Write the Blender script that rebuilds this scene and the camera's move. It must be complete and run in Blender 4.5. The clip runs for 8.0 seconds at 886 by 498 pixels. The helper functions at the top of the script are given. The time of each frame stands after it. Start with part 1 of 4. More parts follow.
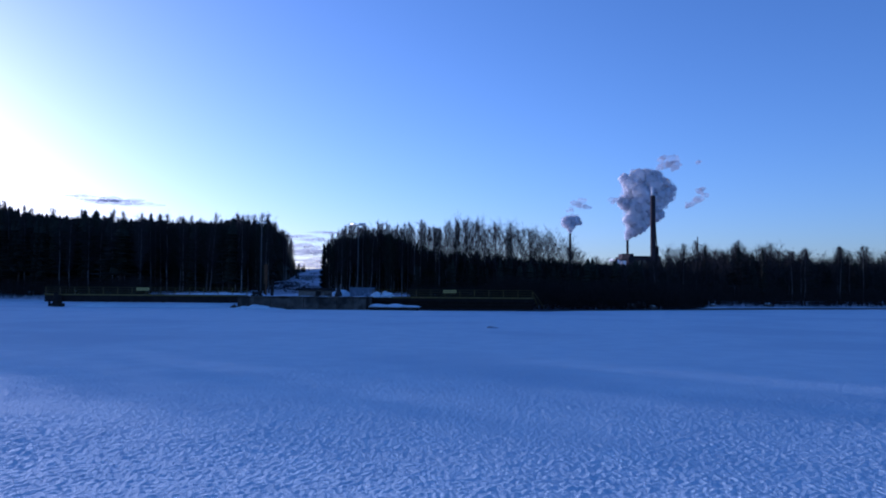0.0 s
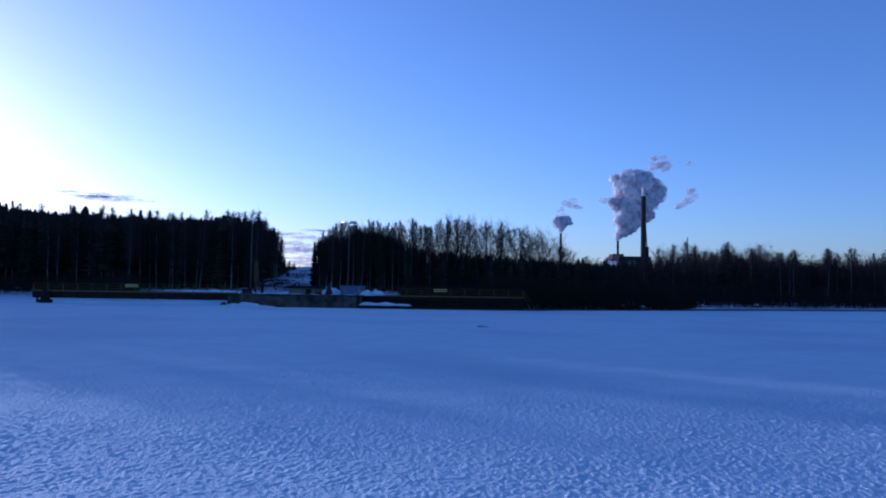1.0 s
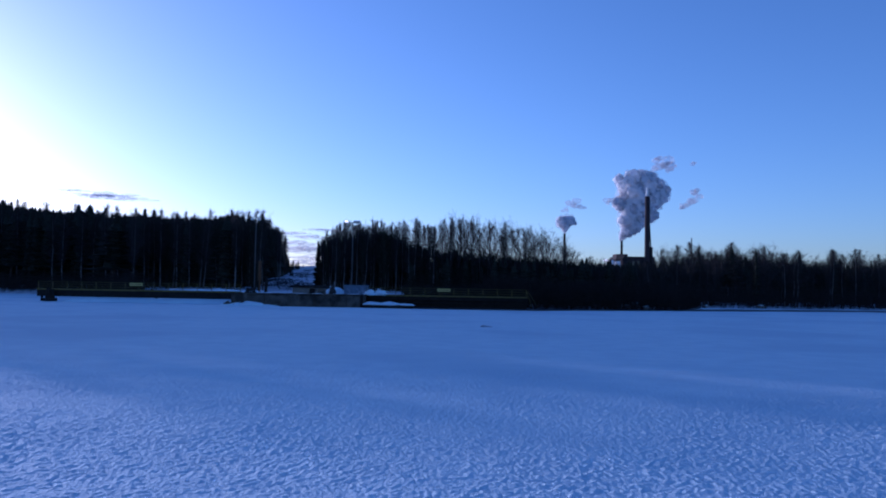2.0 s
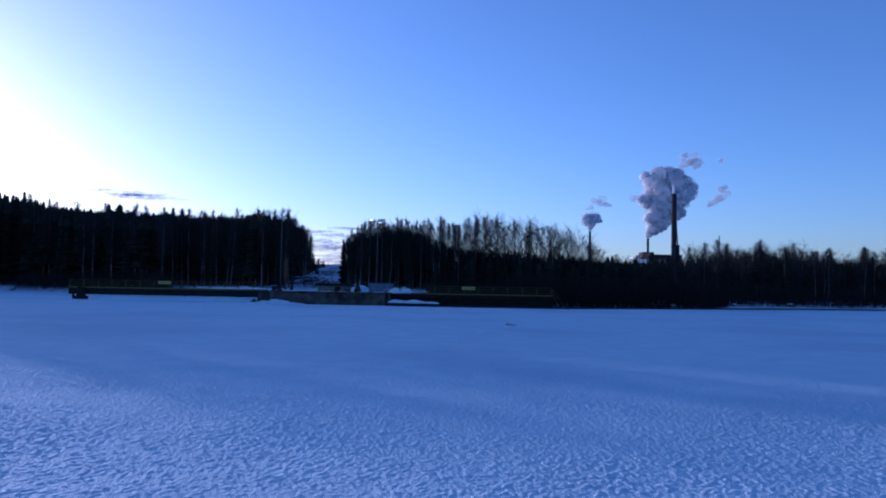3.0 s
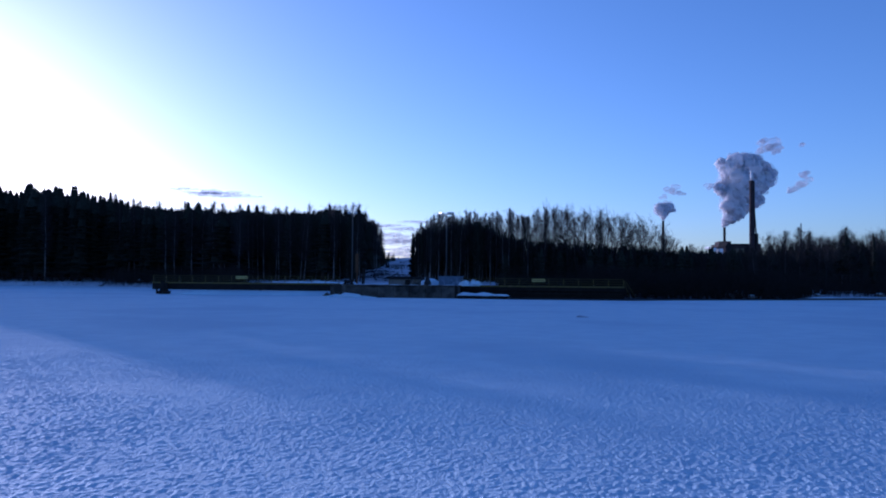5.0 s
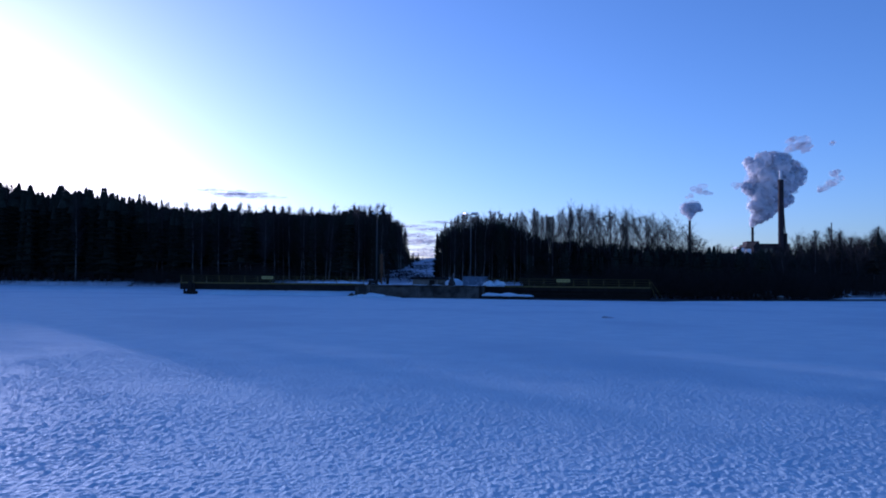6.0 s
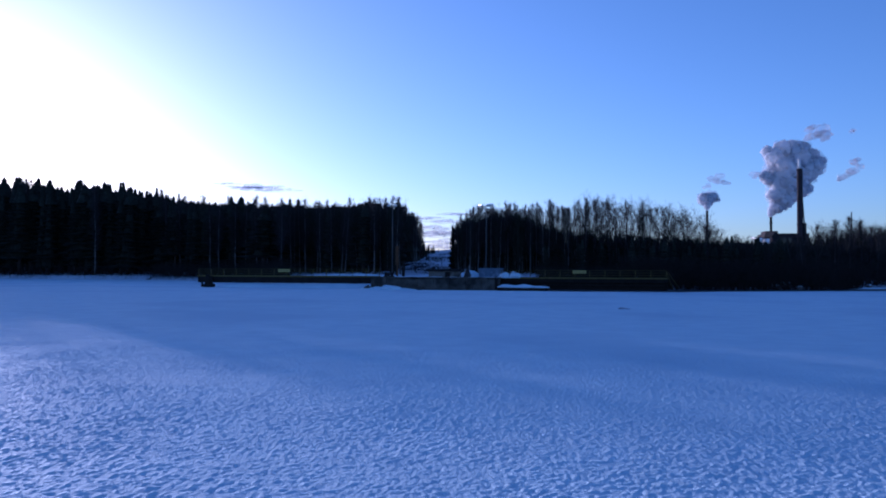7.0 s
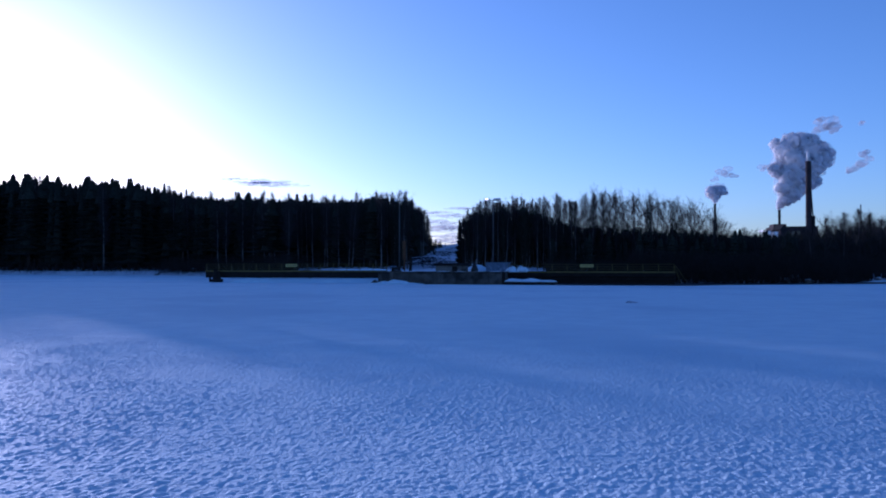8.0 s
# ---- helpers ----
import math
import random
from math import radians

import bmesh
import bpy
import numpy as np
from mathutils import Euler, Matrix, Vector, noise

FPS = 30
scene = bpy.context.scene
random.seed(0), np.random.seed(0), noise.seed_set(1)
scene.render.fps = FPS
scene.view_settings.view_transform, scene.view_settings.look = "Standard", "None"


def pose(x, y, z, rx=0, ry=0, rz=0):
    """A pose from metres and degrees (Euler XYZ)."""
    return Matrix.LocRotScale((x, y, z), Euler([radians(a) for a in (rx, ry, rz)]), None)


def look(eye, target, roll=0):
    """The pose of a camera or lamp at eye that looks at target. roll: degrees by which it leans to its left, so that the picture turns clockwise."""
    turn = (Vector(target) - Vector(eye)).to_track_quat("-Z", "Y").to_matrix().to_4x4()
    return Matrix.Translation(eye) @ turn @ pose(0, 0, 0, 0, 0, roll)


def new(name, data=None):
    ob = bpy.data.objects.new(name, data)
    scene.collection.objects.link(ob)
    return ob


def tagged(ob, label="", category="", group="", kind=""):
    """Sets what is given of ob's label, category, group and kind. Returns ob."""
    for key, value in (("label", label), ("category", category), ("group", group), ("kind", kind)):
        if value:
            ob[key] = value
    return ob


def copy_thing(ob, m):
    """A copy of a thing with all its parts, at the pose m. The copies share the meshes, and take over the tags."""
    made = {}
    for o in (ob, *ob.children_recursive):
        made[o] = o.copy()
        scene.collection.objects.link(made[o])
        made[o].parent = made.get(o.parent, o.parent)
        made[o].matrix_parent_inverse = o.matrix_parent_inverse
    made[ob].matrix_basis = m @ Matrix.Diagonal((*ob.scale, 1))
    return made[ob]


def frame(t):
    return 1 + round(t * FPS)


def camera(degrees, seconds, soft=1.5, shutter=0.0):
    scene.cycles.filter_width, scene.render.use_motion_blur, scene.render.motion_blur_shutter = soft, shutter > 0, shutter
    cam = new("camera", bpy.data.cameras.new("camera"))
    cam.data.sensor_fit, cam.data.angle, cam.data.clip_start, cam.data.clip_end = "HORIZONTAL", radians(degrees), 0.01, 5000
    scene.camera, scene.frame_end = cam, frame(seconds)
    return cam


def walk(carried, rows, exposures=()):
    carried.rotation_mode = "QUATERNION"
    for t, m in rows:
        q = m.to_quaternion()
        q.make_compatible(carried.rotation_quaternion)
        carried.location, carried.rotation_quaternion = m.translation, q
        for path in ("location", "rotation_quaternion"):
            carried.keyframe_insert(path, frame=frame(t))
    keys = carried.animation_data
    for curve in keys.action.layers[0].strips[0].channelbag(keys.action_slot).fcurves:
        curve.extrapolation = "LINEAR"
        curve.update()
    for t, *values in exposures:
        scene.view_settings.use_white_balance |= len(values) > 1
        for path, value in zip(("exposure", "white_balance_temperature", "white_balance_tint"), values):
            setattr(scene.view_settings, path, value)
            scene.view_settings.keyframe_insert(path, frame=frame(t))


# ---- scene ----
cam = camera(62.1, 8.0, soft=1.9)
EYE = (0.0, 0.0, 2.5)
TURNS = [  # seconds, yaw, pitch, roll: somebody stands on the ice and pans to the left
    (0.0, 0.000, 3.252, -0.400), (0.5, -0.334, 3.178, -0.643), (1.0, -0.735, 3.171, -0.821), (1.2, -0.86, 3.18, -0.86),
    (2.3, -0.11, 3.12, -1.03), (2.5, 0.198, 3.099, -1.034), (3.0, 1.455, 2.968, -1.013), (3.5, 3.039, 2.792, -0.982),
    (4.0, 4.470, 2.482, -0.833), (4.5, 5.790, 2.407, -0.532), (4.7, 6.22, 2.36, -0.50),
    (5.8, 8.44, 2.33, -0.51), (6.0, 8.748, 2.330, -0.515),
    (6.5, 9.441, 1.971, -0.199), (7.0, 9.967, 1.693, -0.205), (7.5, 10.289, 1.430, -0.196),
    (8.0, 10.519, 1.256, 0.011)]
walk(cam, [(t, pose(*EYE, 90 + pitch, roll, yaw)) for t, yaw, pitch, roll in TURNS],
     exposures=[(0.0, 0.5, 4950, 34), (8.0, 0.5, 4950, 34)])

# ---- light: a low winter sun behind the far shore's trees, clear sky ----
SUN_AZ, SUN_EL = 46.5, 6.1          # degrees to the left of +y, and above the horizon
world = bpy.data.worlds.new("winter_sky")
scene.world = world
world.use_nodes = True
wn = world.node_tree
sky = wn.nodes.new("ShaderNodeTexSky")
sky.sky_type = "NISHITA"
sky.sun_disc = False
sky.sun_elevation = radians(SUN_EL)
sky.sun_rotation = radians(-SUN_AZ)
sky.altitude, sky.air_density, sky.dust_density, sky.ozone_density = 100, 0.85, 0.8, 3.0
wn.links.new(sky.outputs["Color"], wn.nodes["Background"].inputs["Color"])
wn.nodes["Background"].inputs["Strength"].default_value = 0.15
sun_data = bpy.data.lights.new("sun", "SUN")
sun_data.energy, sun_data.angle, sun_data.color = 2.9, radians(0.6), (1.0, 0.92, 0.86)
sun = new("sun", sun_data)
sun_way = Vector((-math.sin(radians(SUN_AZ)) * math.cos(radians(SUN_EL)), math.cos(radians(SUN_AZ)) * math.cos(radians(SUN_EL)), math.sin(radians(SUN_EL))))
sun.matrix_world = look(sun_way * 300, (0, 0, 0))


# ---- materials ----
def material(name, color, color2, scale=3.0, rough=0.8, metal=0.0, bump=0.3, bump_scale=None, bump_dist=0.02, stain=None, stain_scale=0.4, stain_cut=0.55, random=0.0, spec=0.2):
    """A surface of two mixed tones with grain, stains at a second scale, and relief."""
    mat = bpy.data.materials.new(name)
    mat.use_nodes = True
    nt = mat.node_tree
    bsdf = nt.nodes["Principled BSDF"]
    bsdf.inputs["Roughness"].default_value = rough
    bsdf.inputs["Metallic"].default_value = metal
    bsdf.inputs["Specular IOR Level"].default_value = spec
    coord = nt.nodes.new("ShaderNodeTexCoord")

    def noise_node(sc, detail=5):
        n = nt.nodes.new("ShaderNodeTexNoise")
        n.inputs["Scale"].default_value = sc
        n.inputs["Detail"].default_value = detail
        nt.links.new(coord.outputs["Object"], n.inputs["Vector"])
        return n.outputs["Fac"]

    def mix(fac, a, b):
        m = nt.nodes.new("ShaderNodeMix")
        m.data_type = "RGBA"
        nt.links.new(fac, m.inputs["Factor"])
        for value, socket in ((a, m.inputs["A"]), (b, m.inputs["B"])):
            if isinstance(value, tuple):
                socket.default_value = (*value, 1)
            else:
                nt.links.new(value, socket)
        return m.outputs["Result"]

    def ramp(fac, lo, hi):
        r = nt.nodes.new("ShaderNodeMapRange")
        r.inputs["From Min"].default_value, r.inputs["From Max"].default_value = lo, hi
        nt.links.new(fac, r.inputs["Value"])
        return r.outputs["Result"]

    col = mix(ramp(noise_node(scale), 0.35, 0.65), color, color2)
    if stain:
        col = mix(ramp(noise_node(stain_scale, 3), stain_cut, stain_cut + 0.12), col, stain)
    if random:
        info = nt.nodes.new("ShaderNodeObjectInfo")
        hsv = nt.nodes.new("ShaderNodeHueSaturation")
        val = nt.nodes.new("ShaderNodeMapRange")
        val.inputs["To Min"].default_value, val.inputs["To Max"].default_value = 1 - random, 1 + random
        nt.links.new(info.outputs["Random"], val.inputs["Value"])
        nt.links.new(val.outputs["Result"], hsv.inputs["Value"])
        nt.links.new(col, hsv.inputs["Color"])
        col = hsv.outputs["Color"]
    nt.links.new(col, bsdf.inputs["Base Color"])
    if bump:
        b = nt.nodes.new("ShaderNodeBump")
        b.inputs["Strength"].default_value, b.inputs["Distance"].default_value = bump, bump_dist
        nt.links.new(noise_node(bump_scale or scale * 4), b.inputs["Height"])
        nt.links.new(b.outputs["Normal"], bsdf.inputs["Normal"])
    return mat


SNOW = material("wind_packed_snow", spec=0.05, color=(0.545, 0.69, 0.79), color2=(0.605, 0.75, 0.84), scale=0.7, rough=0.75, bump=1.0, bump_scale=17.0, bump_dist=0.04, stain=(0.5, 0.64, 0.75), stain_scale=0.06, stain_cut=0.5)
FOREST_FLOOR = material("snowy_forest_floor", (0.52, 0.59, 0.67), (0.34, 0.4, 0.48), scale=0.35, rough=0.8, bump=0.6, bump_scale=1.6, bump_dist=0.14, stain=(0.06, 0.052, 0.042), stain_scale=0.22, stain_cut=0.61)
SPRUCE_BARK = material("spruce_bark", (0.04, 0.03, 0.024), (0.07, 0.05, 0.04), scale=2.0, rough=0.95, bump=0.6)
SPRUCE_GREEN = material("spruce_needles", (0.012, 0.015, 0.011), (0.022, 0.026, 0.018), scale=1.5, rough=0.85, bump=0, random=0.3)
BIRCH_BARK = material("birch_bark", (0.19, 0.17, 0.16), (0.11, 0.098, 0.09), scale=1.2, rough=0.85, bump=0.3, stain=(0.04, 0.035, 0.03), stain_scale=1.6, stain_cut=0.58, random=0.3)
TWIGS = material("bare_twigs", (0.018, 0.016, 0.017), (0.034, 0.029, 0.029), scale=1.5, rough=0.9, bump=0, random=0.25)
# Bare wood as in the twigs, set to a darker tone.
BRUSH = material("dark_brush", (0.012, 0.0105, 0.0105), (0.025, 0.021, 0.02), scale=1.2, rough=0.9, bump=0)
CONCRETE = material("weathered_concrete", (0.056, 0.051, 0.044), (0.1, 0.092, 0.08), scale=1.3, rough=0.9, bump=0.5, bump_scale=7, stain=(0.03, 0.028, 0.025), stain_scale=0.5, stain_cut=0.52, random=0.18)
HUT_WALL = material("rendered_wall", (0.15, 0.14, 0.125), (0.21, 0.195, 0.17), scale=1.1, rough=0.9, bump=0.4, bump_scale=8, stain=(0.07, 0.065, 0.06), stain_scale=0.7, stain_cut=0.56)
DARK_STEEL = material("tarred_timber", (0.009, 0.008, 0.008), (0.018, 0.016, 0.014), scale=1.5, rough=0.8, bump=0.3)
YELLOW = material("faded_yellow_paint", (0.14, 0.11, 0.03), (0.09, 0.075, 0.03), scale=2.5, rough=0.6, bump=0.15, stain=(0.16, 0.11, 0.06), stain_scale=1.5, stain_cut=0.6)
SIGN_YELLOW = material("yellow_sign_face", (0.5, 0.42, 0.13), (0.42, 0.35, 0.12), scale=2.0, rough=0.5, bump=0.05)
GALV = material("galvanised_steel", (0.1, 0.1, 0.1), (0.07, 0.07, 0.07), scale=4, rough=0.55, metal=0.2, bump=0.1)
WOOD = material("brown_stained_wood", (0.13, 0.07, 0.035), (0.085, 0.045, 0.026), scale=2.0, rough=0.8, bump=0.4)
BLACK = material("black_rubber", (0.02, 0.02, 0.022), (0.035, 0.035, 0.04), scale=3, rough=0.7, bump=0.2)
BRICK_RED = material("dark_brick", (0.034, 0.026, 0.03), (0.05, 0.037, 0.04), scale=0.5, rough=0.9, bump=0.2, stain=(0.035, 0.025, 0.025), stain_scale=0.08, stain_cut=0.55)
PALE_CONC = material("pale_concrete", (0.3, 0.29, 0.28), (0.22, 0.21, 0.2), scale=0.4, rough=0.85, bump=0.2)
WHITE_CLAD = material("white_cladding", (0.8, 0.79, 0.77), (0.7, 0.69, 0.68), scale=0.2, rough=0.5, bump=0.05)
DARK_ROOF = material("bitumen_roof", (0.014, 0.014, 0.016), (0.024, 0.024, 0.026), scale=0.5, rough=0.9, bump=0.2)
GREY_PAINT = material("grey_blue_painted_steel", (0.16, 0.21, 0.28), (0.12, 0.16, 0.22), scale=1.0, rough=0.6, bump=0.15, stain=(0.3, 0.36, 0.45), stain_scale=0.8, stain_cut=0.55)
GLASS_LAMP = material("lamp_glass", (0.8, 0.8, 0.78), (0.7, 0.7, 0.7), spec=0.5, scale=5, rough=0.2, bump=0)
# White spot of the left floodlight, put into its glass as emission.
LAMP_GLOW = bpy.data.materials.new("glowing_lamp_glass")
LAMP_GLOW.use_nodes = True
LAMP_GLOW.node_tree.nodes["Principled BSDF"].inputs["Emission Color"].default_value = (1.0, 0.95, 0.88, 1)
LAMP_GLOW.node_tree.nodes["Principled BSDF"].inputs["Emission Strength"].default_value = 1.6
WINDOW_DARK = material("dark_window_glass", (0.02, 0.025, 0.03), (0.03, 0.035, 0.04), spec=0.5, scale=1, rough=0.08, bump=0)
DARK_STRIP = material("dark_smooth_strip", (0.015, 0.02, 0.03), (0.03, 0.035, 0.05), scale=0.5, rough=0.35, bump=0.2, bump_scale=3)
ICE = material("grey_blue_ice", (0.2, 0.24, 0.3), (0.36, 0.42, 0.5), scale=3.0, rough=0.5, bump=0.4)
STONE = material("grey_granite", (0.16, 0.155, 0.15), (0.24, 0.23, 0.22), scale=2.0, rough=0.9, bump=0.5)


def vapour(name, color, opacity, scale=0.12):
    mat = bpy.data.materials.new(name)
    mat.use_nodes = True
    nt = mat.node_tree
    out = nt.nodes["Material Output"]
    nt.nodes.remove(nt.nodes["Principled BSDF"])
    dif, trl, clear, both, fade = (nt.nodes.new("ShaderNode" + k) for k in ("BsdfDiffuse", "BsdfTranslucent", "BsdfTransparent", "MixShader", "MixShader"))
    coord, n = nt.nodes.new("ShaderNodeTexCoord"), nt.nodes.new("ShaderNodeTexNoise")
    n.inputs["Scale"].default_value, n.inputs["Detail"].default_value = scale, 4
    nt.links.new(coord.outputs["Object"], n.inputs["Vector"])
    r = nt.nodes.new("ShaderNodeMapRange")
    r.inputs["From Min"].default_value, r.inputs["From Max"].default_value = 0.35, 0.65
    r.inputs["To Min"].default_value, r.inputs["To Max"].default_value = opacity * 0.5, min(1.0, opacity * 1.4)
    nt.links.new(n.outputs["Fac"], r.inputs["Value"])
    dif.inputs["Color"].default_value = trl.inputs["Color"].default_value = (*color, 1)
    both.inputs["Fac"].default_value = 0.5
    nt.links.new(dif.outputs[0], both.inputs[1])
    nt.links.new(trl.outputs[0], both.inputs[2])
    nt.links.new(r.outputs["Result"], fade.inputs["Fac"])
    nt.links.new(clear.outputs[0], fade.inputs[1])
    nt.links.new(both.outputs[0], fade.inputs[2])
    nt.links.new(fade.outputs[0], out.inputs["Surface"])
    return mat


STEAM = vapour("steam", (0.93, 0.93, 0.95), 1.7, 0.03)
# Thin steam; shade of the wisps put in as a darker, bluer colour.
STEAM_THIN_SHADED = vapour("thin_shaded_steam", (0.58, 0.61, 0.69), 0.24)
CLOUD = vapour("thin_cloud", (0.88, 0.85, 0.88), 0.2, 0.012)


# ---- mesh helpers ----
class Build:
    """Collects vertices and faces of one mesh."""

    def __init__(self):
        self.v, self.f = [], []

    def tube(self, pts, radii, n=6, cap=True):
        base, prev = len(self.v), None
        for i, p in enumerate(pts):
            a = (Vector(pts[min(i + 1, len(pts) - 1)]) - Vector(pts[max(i - 1, 0)])).normalized()
            u = a.cross(Vector((0, 0, 1)) if abs(a.z) < 0.9 else Vector((1, 0, 0))).normalized() if prev is None else (prev - a * prev.dot(a)).normalized()
            prev = u
            w = a.cross(u)
            for k in range(n):
                t = 2 * math.pi * k / n
                self.v.append(Vector(p) + (u * math.cos(t) + w * math.sin(t)) * radii[i])
        for i in range(len(pts) - 1):
            for k in range(n):
                a, b = base + i * n + k, base + i * n + (k + 1) % n
                self.f.append((a, b, b + n, a + n))
        if cap:
            self.f.append(tuple(base + k for k in range(n))[::-1])
            self.f.append(tuple(base + (len(pts) - 1) * n + k for k in range(n)))
        return self

    def cone(self, a, b, r, n=3):
        """A twig: a thin spike from a to b."""
        a, b = Vector(a), Vector(b)
        d = (b - a).normalized()
        u = d.cross(Vector((0, 0, 1)) if abs(d.z) < 0.9 else Vector((1, 0, 0))).normalized()
        w, base = d.cross(u), len(self.v)
        self.v += [a + (u * math.cos(t) + w * math.sin(t)) * r for t in (2 * math.pi * k / n for k in range(n))] + [b]
        self.f += [(base + k, base + (k + 1) % n, base + n) for k in range(n)]
        return self

    def box(self, x0, x1, y0, y1, z0, z1, bevel=0.0):
        bm = bmesh.new()
        bmesh.ops.create_cube(bm, size=1)
        for v in bm.verts:
            v.co = Vector((x0 + (v.co.x + 0.5) * (x1 - x0), y0 + (v.co.y + 0.5) * (y1 - y0), z0 + (v.co.z + 0.5) * (z1 - z0)))
        if bevel:
            bmesh.ops.bevel(bm, geom=bm.edges[:], offset=bevel, segments=2, affect="EDGES", profile=0.6)
        base = len(self.v)
        bm.verts.index_update()
        self.v += [v.co.copy() for v in bm.verts]
        self.f += [tuple(base + v.index for v in f.verts) for f in bm.faces]
        bm.free()
        return self

    def blob(self, c, r, rough=0.25, sub=2, squash=(1, 1, 1), freq=1.2, flat=None, seed=0):
        """A lumpy mass."""
        bm = bmesh.new()
        bmesh.ops.create_icosphere(bm, subdivisions=sub, radius=1)
        base, off = len(self.v), Vector((seed * 7.3, seed * 3.1, seed * 1.7))
        bm.verts.index_update()
        for v in bm.verts:
            k = 1 + rough * (noise.noise(v.co * freq + off) + 0.5 * noise.noise(v.co * freq * 2.3 + off) + 0.3 * noise.noise(v.co * freq * 5 + off))
            p = Vector((v.co.x * squash[0], v.co.y * squash[1], v.co.z * squash[2])) * (r * k) + Vector(c)
            if flat is not None:
                p.z = max(p.z, flat)
            self.v.append(p)
        self.f += [tuple(base + v.index for v in f.verts) for f in bm.faces]
        bm.free()
        return self

    def mesh(self, name, mat, smooth=False):
        me = bpy.data.meshes.new(name)
        me.from_pydata([tuple(v) for v in self.v], [], self.f)
        me.materials.append(mat)
        if smooth:
            me.polygons.foreach_set("use_smooth", [True] * len(me.polygons))
        me.update()
        return me


def part(name, b, mat, parent=None, label="", smooth=False):
    ob = new(name, b.mesh(name, mat, smooth))
    if parent:
        ob.parent = parent
    if label:
        ob["label"] = label
    return ob


def thing(name, at, label, category, group="", kind="", turn=0.0):
    ob = new(name)
    ob.empty_display_size = 0.2
    ob.matrix_basis = pose(*at, 0, 0, turn)
    return tagged(ob, label, category, group, kind)


def grid_mesh(name, X, Y, Z, mat, more=()):
    """A sheet over 2D arrays of coordinates; more: further sheets in the same mesh."""
    vs, fs, base = [], [], 0
    for gx, gy, gz in ((X, Y, Z), *more):
        r, c = gx.shape
        i = np.arange(r * c).reshape(r, c) + base
        vs.append(np.stack([gx, gy, gz], -1).reshape(-1, 3))
        fs.append(np.stack([i[:-1, :-1], i[:-1, 1:], i[1:, 1:], i[1:, :-1]], -1).reshape(-1, 4))
        base += r * c
    v, f = np.concatenate(vs).astype(np.float32), np.concatenate(fs).astype(np.int32)
    me = bpy.data.meshes.new(name)
    me.vertices.add(len(v))
    me.vertices.foreach_set("co", v.ravel())
    me.loops.add(f.size)
    me.loops.foreach_set("vertex_index", f.ravel())
    me.polygons.add(len(f))
    me.polygons.foreach_set("loop_start", np.arange(0, f.size, 4, dtype=np.int32))
    me.polygons.foreach_set("use_smooth", np.ones(len(f), dtype=bool))
    me.update(calc_edges=True)
    me.validate()
    me.materials.append(mat)
    return new(name, me)


def vnoise(x, y, seed=0):
    """Smooth value noise between -1 and 1 over arrays."""
    table = np.random.RandomState(seed).rand(256, 256) * 2 - 1
    xi, yi = np.floor(x).astype(int), np.floor(y).astype(int)
    fx, fy = x - xi, y - yi
    fx, fy = fx * fx * fx * (fx * (fx * 6 - 15) + 10), fy * fy * fy * (fy * (fy * 6 - 15) + 10)
    g = lambda a, b: table[(yi + b) % 256, (xi + a) % 256]
    return (g(0, 0) * (1 - fx) + g(1, 0) * fx) * (1 - fy) + (g(0, 1) * (1 - fx) + g(1, 1) * fx) * fy


def smooth01(t):
    t = np.clip(t, 0, 1)
    return t * t * (3 - 2 * t)


# ---- the ground: frozen lake, bank, rising forest land ----
SHORE_X = (-900, -400, -177, -110, -78, -50, -34, 12, 22, 38, 44, 52, 72, 84, 120, 400, 900)
SHORE_Y = (260, 216, 188, 180, 164, 128, 113, 113, 114, 118, 127, 132.5, 140, 143, 149, 172, 215)


def shore(x):
    return np.interp(x, SHORE_X, SHORE_Y)


def land(x, y):
    """Height of the land; below zero under the lake."""
    x, y = np.asarray(x, float), np.asarray(y, float)
    d = y - shore(x)
    low = np.interp(x, (8, 20), (1.0, 0.3))
    bank = -1.0 + (1.0 + 0.9 * low) * smooth01((d + 2) / 5) + (0.3 + 0.6 * low) * smooth01((d - 3) / 14)
    side = np.interp(x, (-400, -150, -70, -30, 20, 120), (0.75, 0.75, 0.95, 1.0, 0.45, 0.3))
    hill = 12.3 * side * smooth01((d - 14) / 240)
    rough = (0.25 * vnoise(x / 7, y / 7, 3) + 0.12 * vnoise(x / 2.1, y / 2.1, 4)) * smooth01((d - 1) / 6)
    return bank + hill + rough


xs = np.concatenate([np.linspace(-4200, -420, 25)[:-1], np.linspace(-420, -100, 110)[:-1], np.linspace(-100, 60, 200)[:-1], np.linspace(60, 420, 120)[:-1], np.linspace(420, 4200, 25)])
ys = np.concatenate([np.linspace(-4000, 95, 8)[:-1], np.linspace(95, 240, 180)[:-1], np.linspace(240, 420, 60)[:-1], np.linspace(420, 4500, 25)])
gx, gy = np.meshgrid(xs, ys)
ground = grid_mesh("ground", gx, gy, land(gx, gy), FOREST_FLOOR)
tagged(ground, "snow-covered forest ground rising from the shore", "ground", kind="structure")


